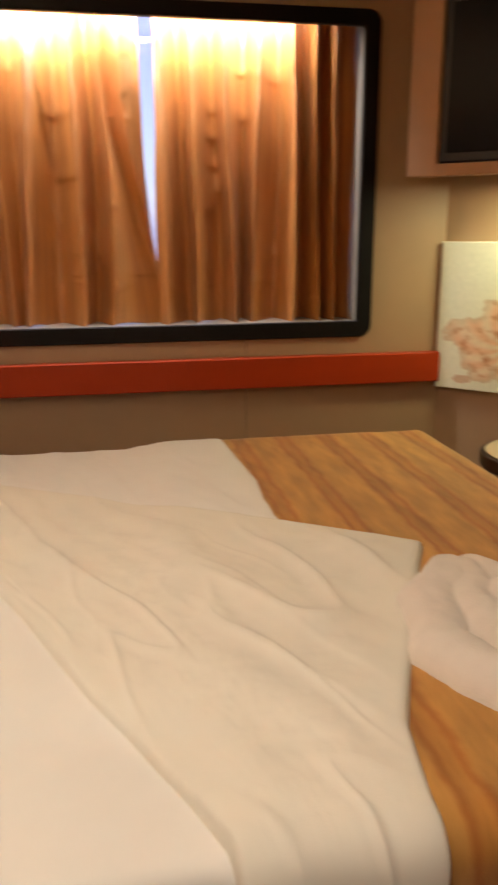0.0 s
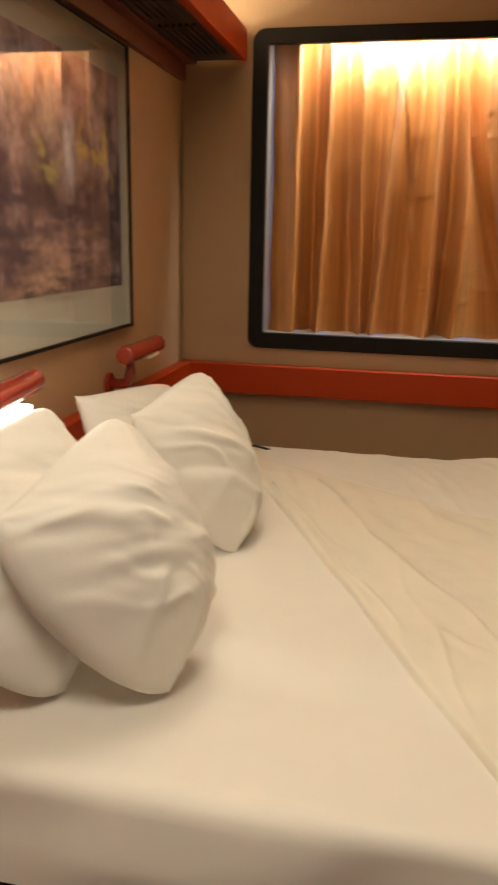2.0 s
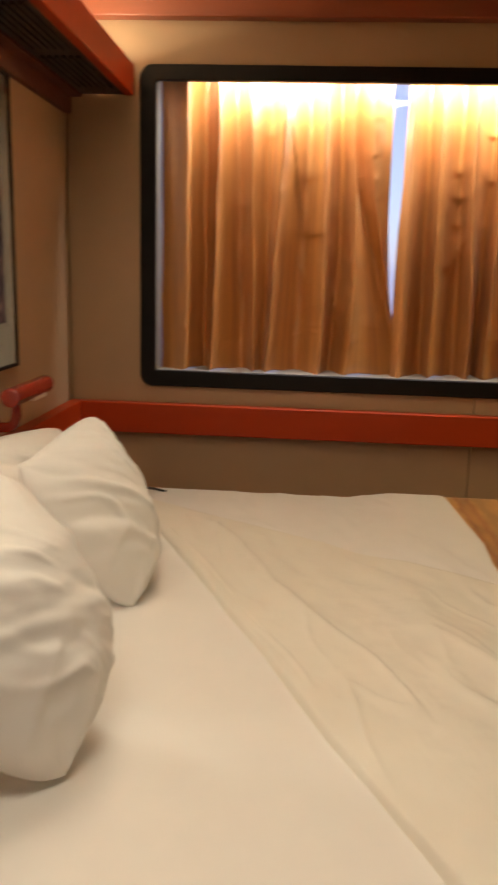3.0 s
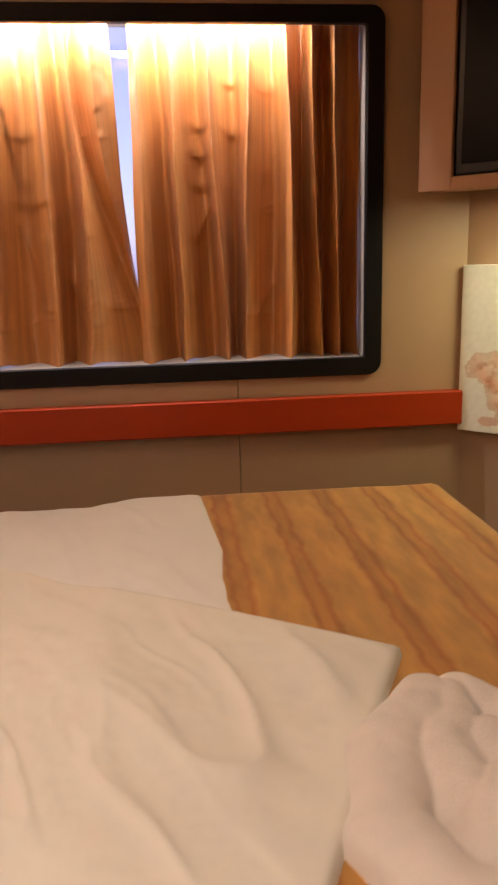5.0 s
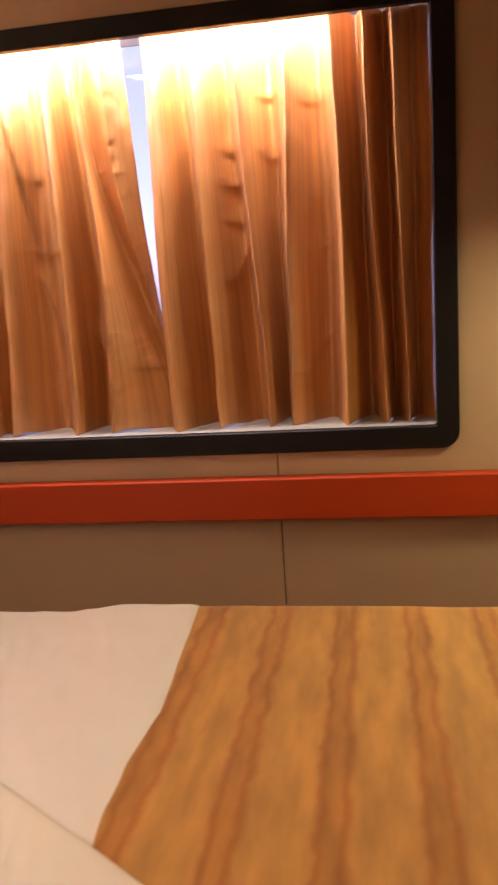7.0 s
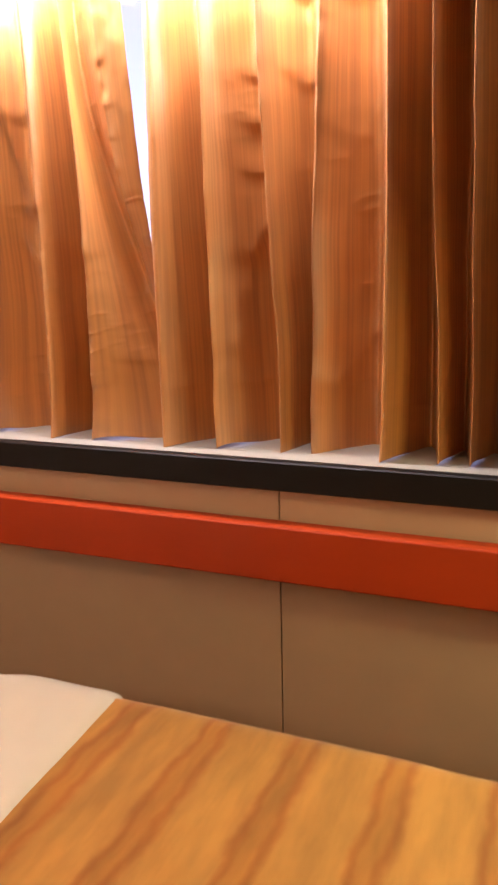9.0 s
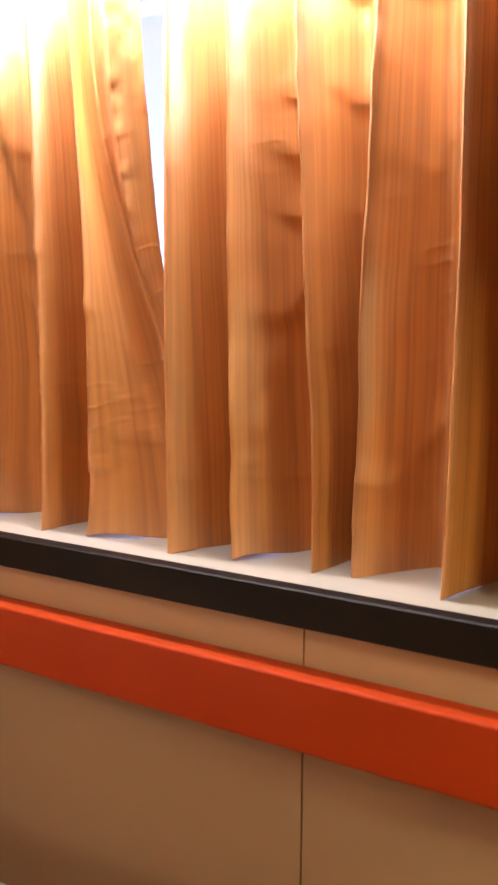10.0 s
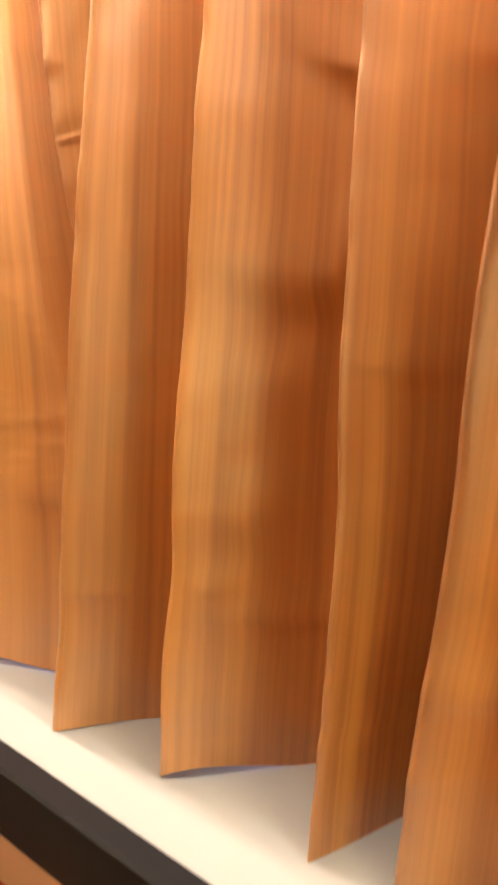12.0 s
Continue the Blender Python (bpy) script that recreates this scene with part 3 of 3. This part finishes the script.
def laid(name, flat, base, thick, creases_of, mat, label, category, roll=0.018):
    """A cloth of some thickness lying on the bed, its rim rolled down; creases_of(a, b) gives its creases."""
    n, m = flat.shape[:2]
    G = np.zeros((n, m, 3))
    def gaps(axis):
        step = np.linalg.norm(np.diff(flat, axis=axis), axis=2)
        pad = [(0, 0), (0, 0)]
        pad[axis] = (1, 0)
        run = np.cumsum(np.pad(step, pad), axis=axis)
        total = run[-1:] if axis == 0 else run[:, -1:]
        return np.minimum(run, total - run)
    d = np.minimum(gaps(0), gaps(1))
    for i in range(n):
        for j in range(m):
            p, q = flat[i, j]
            e = 1 - math.exp(-(d[i, j] / roll) ** 1.2)
            G[i, j] = drape(p, q, BED_TOP, (base + 0.019 * float(smooth01(np.array((p - 0.97) / 0.15)))) * (0.1 + 0.9 * e) + thick * e + max(-0.006, creases_of(p, q)) * min(1.0, d[i, j] / 0.10))
    return tagged(sheet(name, G, mat, None, cloth_uv(flat[..., 0], flat[..., 1])), label, category)


def creases(p, q):
    along, across = 0.42 * p - 0.91 * q, 0.91 * p + 0.42 * q
    across += 0.03 * rumple(along * 2.0, across * 2.0, 6.0)
    soft = 0.015 * rumple(along * 1.3, across * 7.5, 2.0, 2)
    ridge = max(0.0, 0.20 - abs(rumple(along * 1.2, across * 5.0, 9.0, 1))) / 0.20
    fine = max(0.0, 0.16 - abs(rumple(along * 2.2 + 5, across * 11.0, 15.0, 1))) / 0.16
    soft += 0.012 * fine ** 1.6 * max(0.0, 0.35 + rumple(along * 2.5, across * 2.5, 21.0, 1))
    return soft + 0.016 * ridge ** 2 * (0.5 + rumple(along * 3, across * 3, 12.0, 1)) + 0.0015 * rumple(p * 22, q * 22, 5.0)


# the top sheet, lying flat below the turned-back duvet
flat = patch([(1.05, -1.60), (0.72, -1.10), (0.47, -0.72), (0.36, -0.46), (0.34, -0.30)], [(1.40, -1.60), (1.345, -1.20), (1.328, -1.05), (1.335, -0.80), (1.315, -0.50), (1.300, -0.30)],
             [(1.05, -1.60), (1.40, -1.60)], [(0.34, -0.30), (1.300, -0.30)], 90, 90)
laid("top_sheet", flat, 0.005, 0.003, lambda p, q: 0.30 * max(0.0, creases(p, q)) + 0.003 * rumple(p * 6, q * 6), M_LINEN, "white top sheet spread below the duvet", "bed sheet", 0.012)

flat = patch([(1.10, -2.30), (1.045, -2.0), (1.016, -1.931), (0.968, -1.832), (0.893, -1.681), (0.841, -1.566), (0.776, -1.418), (0.700, -1.265), (0.602, -1.049), (0.468, -0.789), (0.40, -0.62), (0.37, -0.50)],
             [(1.285, -2.30), (1.290, -2.00), (1.315, -1.86), (1.40, -1.66), (1.52, -1.40), (1.575, -1.292)],
             [(1.10, -2.30), (1.285, -2.30)], [(0.37, -0.50), (0.62, -0.66), (0.90, -0.82), (1.045, -0.937), (1.325, -1.120), (1.575, -1.292)], 150, 180)
duvet = laid("duvet", flat, 0.0155, 0.004, creases, M_DUVET, "off-white duvet turned back across the bed, softly creased", "duvet", 0.005)

edge = [drape(*p, BED_TOP, 0.0195) for p in curve_at([(1.045, -2.0), (1.016, -1.931), (0.968, -1.832), (0.893, -1.681), (0.841, -1.566), (0.776, -1.418), (0.700, -1.265), (0.602, -1.049), (0.468, -0.789)], np.linspace(0, 1, 60)) + np.array((0.030, 0.013))]
part("hem", wire(edge, 0.0022, 6), M_DUVET, duvet, "stitched hem", smooth=True)

# the bunched blanket near the bed's foot
ROLLS = (((1.545, -1.455), (1.475, -1.56), (1.435, -1.69), (1.475, -1.80), (1.61, -1.885), (1.80, -1.92), 0.044),
         ((1.600, -1.430), (1.69, -1.51), (1.80, -1.53), (1.91, -1.55), 0.034), ((1.57, -1.74), (1.65, -1.62), (1.75, -1.58), (1.89, -1.64), 0.055),
         ((1.60, -1.56), (1.71, -1.61), (1.87, -1.63), 0.040), ((1.64, -1.79), (1.75, -1.72), (1.89, -1.76), 0.048), ((1.57, -1.46), (1.53, -1.60), (1.56, -1.70), 0.040))


def bunch(p, q):
    """The height of the rolls of cloth over the bed at (p, q)."""
    p, q = p + 0.020 * rumple(p * 5, q * 5, 3.0), q + 0.020 * rumple(p * 5, q * 5, 8.0)
    best = []
    for *line, r in ROLLS:
        d = 9.0
        for (ax, ay), (bx, by) in zip(line, line[1:]):
            t = min(1.0, max(0.0, ((p - ax) * (bx - ax) + (q - ay) * (by - ay)) / ((bx - ax) ** 2 + (by - ay) ** 2)))
            d = min(d, math.hypot(p - ax - t * (bx - ax), q - ay - t * (by - ay)))
        if d < r * 1.25:
            best.append(1.15 * r * (1 - (d / (1.25 * r)) ** 2.2) ** 0.6)
    return max(best) if best else 0.0


n, m = 170, 190
bm = bmesh.new()
spots = {}
for i in range(n):
    for j in range(m):
        p, q = 1.32 + 0.64 * i / (n - 1), -2.02 + 0.74 * j / (m - 1)
        h = bunch(p, q)
        near = h > 0 or any(bunch(p + a, q + b) > 0 for a, b in ((0.012, 0), (-0.012, 0), (0, 0.012), (0, -0.012)))
        inner = ((p - 1.73) / 0.22) ** 2 + ((q + 1.65) / 0.22) ** 2 < 1
        if near or inner:
            lift = 0.022 + h + 0.006 * rumple(p * 10, q * 10, 4.0) if h > 0 else (0.030 if inner else 0.008)
            spots[i, j] = bm.verts.new(drape(p, q, BED_TOP, lift))
for i, j in spots:
    quad = [(i, j), (i + 1, j), (i + 1, j + 1), (i, j + 1)]
    if all(k in spots for k in quad):
        bm.faces.new([spots[k] for k in quad])
bmesh.ops.smooth_vert(bm, verts=bm.verts[:], factor=0.5, use_axis_x=True, use_axis_y=True, use_axis_z=True)
bmesh.ops.smooth_vert(bm, verts=bm.verts[:], factor=0.5, use_axis_x=True, use_axis_y=True, use_axis_z=True)
tagged(part("blanket", bm, M_BLANKET, smooth=True), "off-white fleece blanket bunched on the striped bedspread", "blanket")


# ---- pillows ----
def pillow(corners, thick, sag, seed, label):
    """A stuffed pillow from its four corners, pinched at the corners and creased; sag: how far its lower side swells."""
    c = [Vector(p) for p in corners]
    normal = ((c[1] - c[0]).cross(c[3] - c[0]) + (c[3] - c[2]).cross(c[1] - c[2])).normalized()
    mid = sum(c, Vector()) / 4
    n = 84
    bm = bmesh.new()
    sides = []
    for side in (1, -1):
        rows = []
        for i in range(n + 1):
            row = []
            for j in range(n + 1):
                u, v = i / n * 2 - 1, j / n * 2 - 1
                rim = i in (0, n) or j in (0, n)
                if side == -1 and rim:
                    row.append(sides[0][i][j])
                    continue
                su, sv = (u + 1) / 2, (v + 1) / 2
                p = (1 - sv) * ((1 - su) * c[0] + su * c[1]) + sv * ((1 - su) * c[3] + su * c[2])
                # the sides swell between the corners
                p = p + (p - mid) * ((0.02 if v < 0 else 0.12) * (1 - u * u) ** 1.6 * abs(v) ** 3 + (0.12 if u > 0 else sag) * (1 - v * v) ** 1.1 * abs(u) ** 3 + (0.05 if u < 0 else -0.06) * (abs(u) * abs(v)) ** 5)
                f = max(0.0, (1 - abs(u) ** 2.2) * (1 - abs(v) ** 2.2)) ** 0.56
                fold = 0.0
                edge = max(abs(u), abs(v))
                a, b = 0.71 * (u + v), 0.71 * (v - u)
                fold += 0.013 * rumple(a * 0.8 + 0.4 * b + seed, b * 2.4, seed, 1) * f
                fold += 0.012 * rumple(a * 1.3 + seed, b * 4.6 + 0.8 * a, seed + 2, 2) * f * (0.35 + 0.65 * edge)
                bend_at = b * 10 + 1.5 * a + 4.0 * rumple(a * 1.1 + seed, b * 1.1, 3.0, 1) + seed
                fold += 0.014 * max(0.0, math.sin(bend_at)) ** 2.5 * max(0.0, 0.30 + 1.6 * rumple(a * 1.3, b * 1.3 + seed, seed, 1)) * f
                strain = max(0.0, 0.30 + rumple(a * 1.6 + seed, b * 1.6, seed + 9, 1))
                fold += 0.010 * max(0.0, math.sin(b * 21 - 3 * a + 6.5 * rumple(a * 1.4, b * 1.4 + seed, 6.0, 1))) ** 2 * strain * f
                gather = max(0.0, math.sin(9 * a + 5 * b + 2.2 * rumple(a * 2 + seed, b * 2, 8.0, 1) + seed)) ** 2
                fold += 0.010 * gather * max(0.0, b) ** 2 * min(1.0, 2 * f)
                near = math.hypot(1 - abs(u), 1 - abs(v))
                fold += 0.010 * math.exp(-(near / 0.45) ** 2) * math.sin(9 * math.atan2(1 - abs(v), 1 - abs(u)) + seed) * f
                row.append(bm.verts.new(p + normal * side * (thick * f + fold)))
            rows.append(row)
        sides.append(rows)
        for i in range(n):
            for j in range(n):
                q = (rows[i][j], rows[i + 1][j], rows[i + 1][j + 1], rows[i][j + 1])
                bm.faces.new(q if side == 1 else q[::-1])
    return tagged(part("pillow", bm, M_LINEN, None, smooth=True), label, "pillow", group="pillows on the bed")


pillow([(0.335, -1.924, 0.918), (0.372, -1.617, 1.001), (0.558, -1.660, 0.767), (0.530, -1.813, 0.635)], 0.105, 0.50, 1.3, "plump white pillow leaning on another pillow")
pillow([(0.182, -1.963, 0.940), (0.226, -1.566, 1.000), (0.331, -1.607, 0.719), (0.373, -1.835, 0.626)], 0.105, 0.55, 4.1, "white pillow propped against the bed's head under the lit lamp")
pillow([(0.300, -1.316, 0.922), (0.364, -1.051, 0.985), (0.511, -1.070, 0.711), (0.498, -1.238, 0.613)], 0.092, 0.42, 7.7, "creased white pillow standing near the window")
pillow([(0.105, -1.160, 0.917), (0.194, -0.775, 0.893), (0.302, -0.798, 0.639), (0.250, -1.160, 0.645)], 0.078, 0.15, 9.2, "white pillow leaning against the wall behind another")

# ---- on the wall behind the bed's head ----
PY0, PY1, PZ0, PZ1 = -1.95, -0.562, 1.020, 1.795
picture = tagged(empty("picture"), "framed pastel of a woodland path in ivory mat", "picture")
part("border", box(0.0, 0.020, PY0, PY0 + 0.008, PZ0, PZ1, bm=box(0.0, 0.020, PY1 - 0.008, PY1, PZ0, PZ1, bm=box(
    0.0, 0.020, PY0 + 0.008, PY1 - 0.008, PZ0, PZ0 + 0.008, bm=box(0.0, 0.020, PY0 + 0.008, PY1 - 0.008, PZ1 - 0.008, PZ1)))), M_BLACK, picture, "thin dark metal border")
mat_board = part("mat_board", box(0.0, 0.010, PY0 + 0.008, PY1 - 0.008, PZ0 + 0.008, PZ1 - 0.008), M_MAT, picture, "ivory mat board")
AY0, AY1, AZ0, AZ1 = PY0 + 0.075, PY1 - 0.078, 1.145, 1.695
part("fillet", box(0.010, 0.0125, AY0 - 0.012, AY1 + 0.012, AZ0 - 0.012, AZ1 + 0.012), M_FILLET, mat_board, "pale inner edge of the mat")


def coloured(name, n, m, place, paint, mat, parent, label=""):
    """A flat picture: place(u, v) is where it lies, paint(u, v) its colour."""
    verts = [place(i / n, j / m) for j in range(m + 1) for i in range(n + 1)]
    faces = [(j * (n + 1) + i, j * (n + 1) + i + 1, (j + 1) * (n + 1) + i + 1, (j + 1) * (n + 1) + i) for j in range(m) for i in range(n)]
    me = bpy.data.meshes.new(name)
    me.from_pydata(verts, [], faces)
    layer = me.color_attributes.new("paint", "FLOAT_COLOR", "POINT")
    cols = np.array([(*paint(i / n, j / m), 1.0) for j in range(m + 1) for i in range(n + 1)], np.float32)
    layer.data.foreach_set("color", cols.reshape(-1))
    me.materials.append(mat)
    ob = new(name, me)
    ob.parent = parent
    if label:
        ob["label"] = label
    return ob


def blend(a, b, t):
    t = min(1.0, max(0.0, t))
    return tuple(x + (y - x) * t for x, y in zip(a, b))


def woodland(u, v):
    """u runs towards the window, v upwards."""
    x, z = u * 1.24, v * 0.5
    leaf = rumple(x * 16, z * 16, 1)
    c = blend((0.10, 0.06, 0.075), (0.40, 0.255, 0.245), 0.42 + 0.75 * (v - 0.5) + 1.0 * leaf)
    c = blend(c, (0.50, 0.37, 0.34), (rumple(x * 8, z * 8, 14) - 0.05) * 2.2 * v)
    trunk = rumple(x * 13 + 2.2 * rumple(x * 3, z * 5, 2), z * 3.0, 5)
    c = blend(c, (0.055, 0.035, 0.045), (trunk - 0.12) * 2.4 * (1.0 - 0.9 * v))
    gold = rumple(x * 18, z * 18, 12)
    c = blend(c, (0.50, 0.36, 0.10), (gold + 0.12) * 2.4 * math.exp(-((u - 0.865) / 0.085) ** 2 - ((v - 0.60) / 0.20) ** 2))
    c = blend(c, (0.48, 0.40, 0.13), (gold + 0.15) * 2.2 * math.exp(-((u - 0.64) / 0.05) ** 2 - ((v - 0.55) / 0.13) ** 2))
    c = blend(c, (0.56, 0.52, 0.54), 1.15 * math.exp(-((u - 0.735) / 0.024) ** 4 - ((v - 0.62) / 0.17) ** 2) * (0.75 + 0.6 * rumple(x * 34, z * 12, 3)))
    c = blend(c, (0.06, 0.038, 0.05), 0.85 * math.exp(-((v - 0.40) / 0.13) ** 2) * (0.7 + 1.2 * rumple(x * 9, z * 12, 41)) * (1 - math.exp(-((u - 0.735) / 0.03) ** 2)))
    if v < 0.42:
        path = rumple(x * 6, z * 30, 20)
        c = blend(c, (0.46, 0.29, 0.21), (0.42 - v) * 4.5 * (0.45 + path) * math.exp(-((u - 0.74 + 0.3 * (0.3 - v)) / 0.16) ** 2))
        c = blend(c, (0.075, 0.05, 0.065), max(0, rumple(x * 4, z * 26, 33)) * 2.0)
    grit = 1 + 0.35 * rumple(x * 80, z * 80, 2)
    return tuple(max(0.012, 1.7 * k * grit) for k in c)


coloured("painting", 300, 130, lambda u, v: (0.0145, AY0 + u * (AY1 - AY0), AZ0 + v * (AZ1 - AZ0)), woodland, M_PAINTING, picture, "pastel drawing of trees and a path")
glazing = part("glazing", box(0.0175, 0.0190, PY0 + 0.008, PY1 - 0.008, PZ0 + 0.008, PZ1 - 0.008), M_GLASS, picture, "clear glass")
glazing.visible_shadow = False

# the pelmet with its grilles
pelmet = tagged(empty("pelmet"), "red wooden pelmet with black air grilles underneath", "pelmet")
part("front_board", box(0.205, 0.236, -3.2, -0.016, 1.858, 1.955, 0.004), M_RED, pelmet)
part("bottom_board", box(0.0, 0.205, -3.2, -0.016, 1.862, 1.880), M_GRILLE, pelmet, "black underside")
part("back_board", box(0.0, 0.022, -3.2, -0.016, 1.800, 1.860, 0.003), M_MAHOGANY, pelmet)
part("edge_strip", box(0.022, 0.060, -3.2, -0.016, 1.852, 1.862, 0.002), M_MAHOGANY, pelmet)
for k, y in enumerate((-0.13, -0.56, -0.99, -1.42)):
    for x in np.linspace(0.085, 0.185, 6):
        part("slat", box(x - 0.004, x + 0.004, y - 0.36, y, 1.853, 1.862, 0.0015, 1), M_PLASTIC, pelmet)
tagged(cove_glow, "warm lamp strip lying on the pelmet", "lamp")


def reading_lamp(y0, y1, z0, z1, lit):
    ob = empty("reading_lamp")
    part("wall_plate", tube((0.0, y0 + 0.06, z0 - 0.09), (0.012, y0 + 0.06, z0 - 0.09), 0.03, None, 24, 0.003), M_REDLAMP, ob)
    part("post", wire([(0.010, y0 + 0.06, z0 - 0.09), (0.045, y0 + 0.06, z0 - 0.09), (0.062, y0 + 0.06, z0 - 0.08), (0.07, y0 + 0.06, z0 - 0.055), (0.07, y0 + 0.06, z0)], 0.014, 14), M_REDLAMP, ob, smooth=True)
    head = part("head", tube((0.075, y0, z0), (0.075, y1, z1), 0.026, None, 28, 0.008), M_REDLAMP, ob, smooth=False)
    part("cap", tube((0.075, y1 - 0.004, z1), (0.075, y1 + 0.008, z1), 0.022, None, 24, 0.003), M_REDLAMP, head)
    part("lens", box(0.060, 0.094, y0 + 0.5 * (y1 - y0), y1 - 0.05, min(z0, z1) - 0.029, min(z0, z1) - 0.016, 0.003), M_BULB if lit else M_FILLET, head, "bright lamp opening" if lit else "white lamp opening")
    return tagged(ob, "red enamelled wall reading lamp, switched on" if lit else "red enamelled wall reading lamp, switched off", "wall lamp", group="reading lamps")


reading_lamp(-0.79, -0.50, 0.962, 0.962, False)
reading_lamp(-1.70, -1.31, 0.960, 0.985, True)
tagged(reading_glow, "light of the lit reading lamp", "lamp")

cable = tagged(part("cable", wire([(0.30 + 0.012 * k, -0.405 - 0.02 * math.sin(k / 10 * math.pi) , 0.618 + 0.016 * math.sin(k / 10 * math.pi)) for k in range(11)], 0.004), M_PLASTIC, smooth=True),
               "short black cable on the mattress edge", "cable")

# ---- the corner beyond the bed's foot ----
TO = Vector((0.7071, -0.7071, 0))          # along the corner wall
OUT = Vector((-0.7071, -0.7071, 0))        # into the room


def corner_box(s0, s1, d0, d1, z0, z1, origin, bevel=0.0):
    bm = box(s0, s1, d0, d1, z0, z1, bevel)
    for v in bm.verts:
        v.co = Vector(origin) + TO * v.co.x + OUT * v.co.y + Vector((0, 0, v.co.z))
    bmesh.ops.recalc_face_normals(bm, faces=bm.faces[:])
    return bm


O_ART = (2.165, 0.0, 0)
art = tagged(empty("canvas_art"), "cream canvas with a peach flower on the corner wall", "picture")
part("canvas", corner_box(0.0, 0.62, 0.003, 0.030, 0.702, 1.225, O_ART, 0.003), M_MAT, art)


def blossom(u, v):
    c = (0.78, 0.74, 0.58)
    x, z = u * 0.61, v * 0.515
    r = math.hypot((x - 0.26) / 0.21, (z - 0.17) / 0.135)
    a = math.atan2(z - 0.17, x - 0.26)
    rim = 1 + 0.14 * math.sin(7 * a) + 0.2 * rumple(x * 14, z * 14, 6)
    petal = 0.5 + 0.5 * math.sin(11 * a + 9 * r)
    if r < rim:
        c = blend((0.78, 0.45, 0.27), (0.80, 0.66, 0.46), petal * 0.8)
        c = blend(c, (0.55, 0.22, 0.10), max(0, rumple(x * 25, z * 40, 2)) * 1.3)
        c = blend(c, (0.62, 0.50, 0.34), (r / rim - 0.8) * 4)
    s = math.hypot((x - 0.10) / 0.035, (z - 0.035) / 0.016)
    if s < 1 + 0.3 * rumple(x * 30, z * 30):
        c = blend(c, (0.60, 0.34, 0.20), 0.8)
    return tuple(k * (1 + 0.06 * rumple(x * 60, z * 60, 9)) for k in c)


def art_place(u, v):
    p = Vector(O_ART) + TO * (0.005 + 0.61 * u) + OUT * 0.0335
    return (p.x, p.y, 0.706 + 0.515 * v)


coloured("painting", 150, 120, art_place, blossom, M_PAINTING, art, "peach flower on cream")

O_CAB = (1.99, -0.034, 0)
cabinet = tagged(empty("tv_cabinet"), "peach laminate corner cabinet holding a black television", "cabinet")
part("stile", corner_box(0.0, 0.105, -0.02, 0.0, 1.44, 2.09, O_CAB, 0.003), M_CABINET, cabinet)
part("bottom_rail", corner_box(0.105, 0.74, -0.02, 0.0, 1.44, 1.478, O_CAB, 0.003), M_CABINET, cabinet)
part("top_rail", corner_box(0.105, 0.74, -0.02, 0.0, 1.985, 2.09, O_CAB, 0.003), M_CABINET, cabinet)
part("stile", corner_box(0.74, 0.83, -0.02, 0.0, 1.44, 2.09, O_CAB, 0.003), M_CABINET, cabinet)
part("back_board", corner_box(0.02, 0.80, -0.10, -0.06, 1.46, 2.09, O_CAB), M_GRILLE, cabinet)
part("bottom_board", corner_box(0.02, 0.83, -0.10, -0.02, 1.442, 1.458, O_CAB), M_CABINET, cabinet)
tv = tagged(empty("television"), "black flat television set in the corner cabinet", "television")
casing = part("casing", corner_box(0.108, 0.738, -0.055, -0.012, 1.480, 1.983, O_CAB, 0.006), M_PLASTIC, tv)
part("screen", corner_box(0.130, 0.716, -0.012, -0.009, 1.510, 1.962, O_CAB, 0.001), M_SCREEN, casing, "dark glossy screen")
tagged(desk_glow, "greenish tube lamp under the television cabinet", "lamp")

table = tagged(empty("side_table"), "small round table with a dark edge and pale top", "table")
TX, TY, TZ = 2.335, -0.50, 0.565
tabletop = part("tabletop", tube((TX, TY, TZ - 0.045), (TX, TY, TZ), 0.21, None, 48, 0.006), M_DARKWOOD, table, "dark wooden rim", smooth=False)
part("inlay", tube((TX, TY, TZ + 0.0005), (TX, TY, TZ + 0.005), 0.195, None, 48, 0.002), M_TABLETOP, tabletop, "pale beige top")
part("column", tube((TX, TY, 0.03), (TX, TY, TZ - 0.045), 0.035, 0.03, 24), M_DARKWOOD, table)
part("foot", tube((TX, TY, 0.0), (TX, TY, 0.03), 0.17, 0.15, 40, 0.004), M_DARKWOOD, table)

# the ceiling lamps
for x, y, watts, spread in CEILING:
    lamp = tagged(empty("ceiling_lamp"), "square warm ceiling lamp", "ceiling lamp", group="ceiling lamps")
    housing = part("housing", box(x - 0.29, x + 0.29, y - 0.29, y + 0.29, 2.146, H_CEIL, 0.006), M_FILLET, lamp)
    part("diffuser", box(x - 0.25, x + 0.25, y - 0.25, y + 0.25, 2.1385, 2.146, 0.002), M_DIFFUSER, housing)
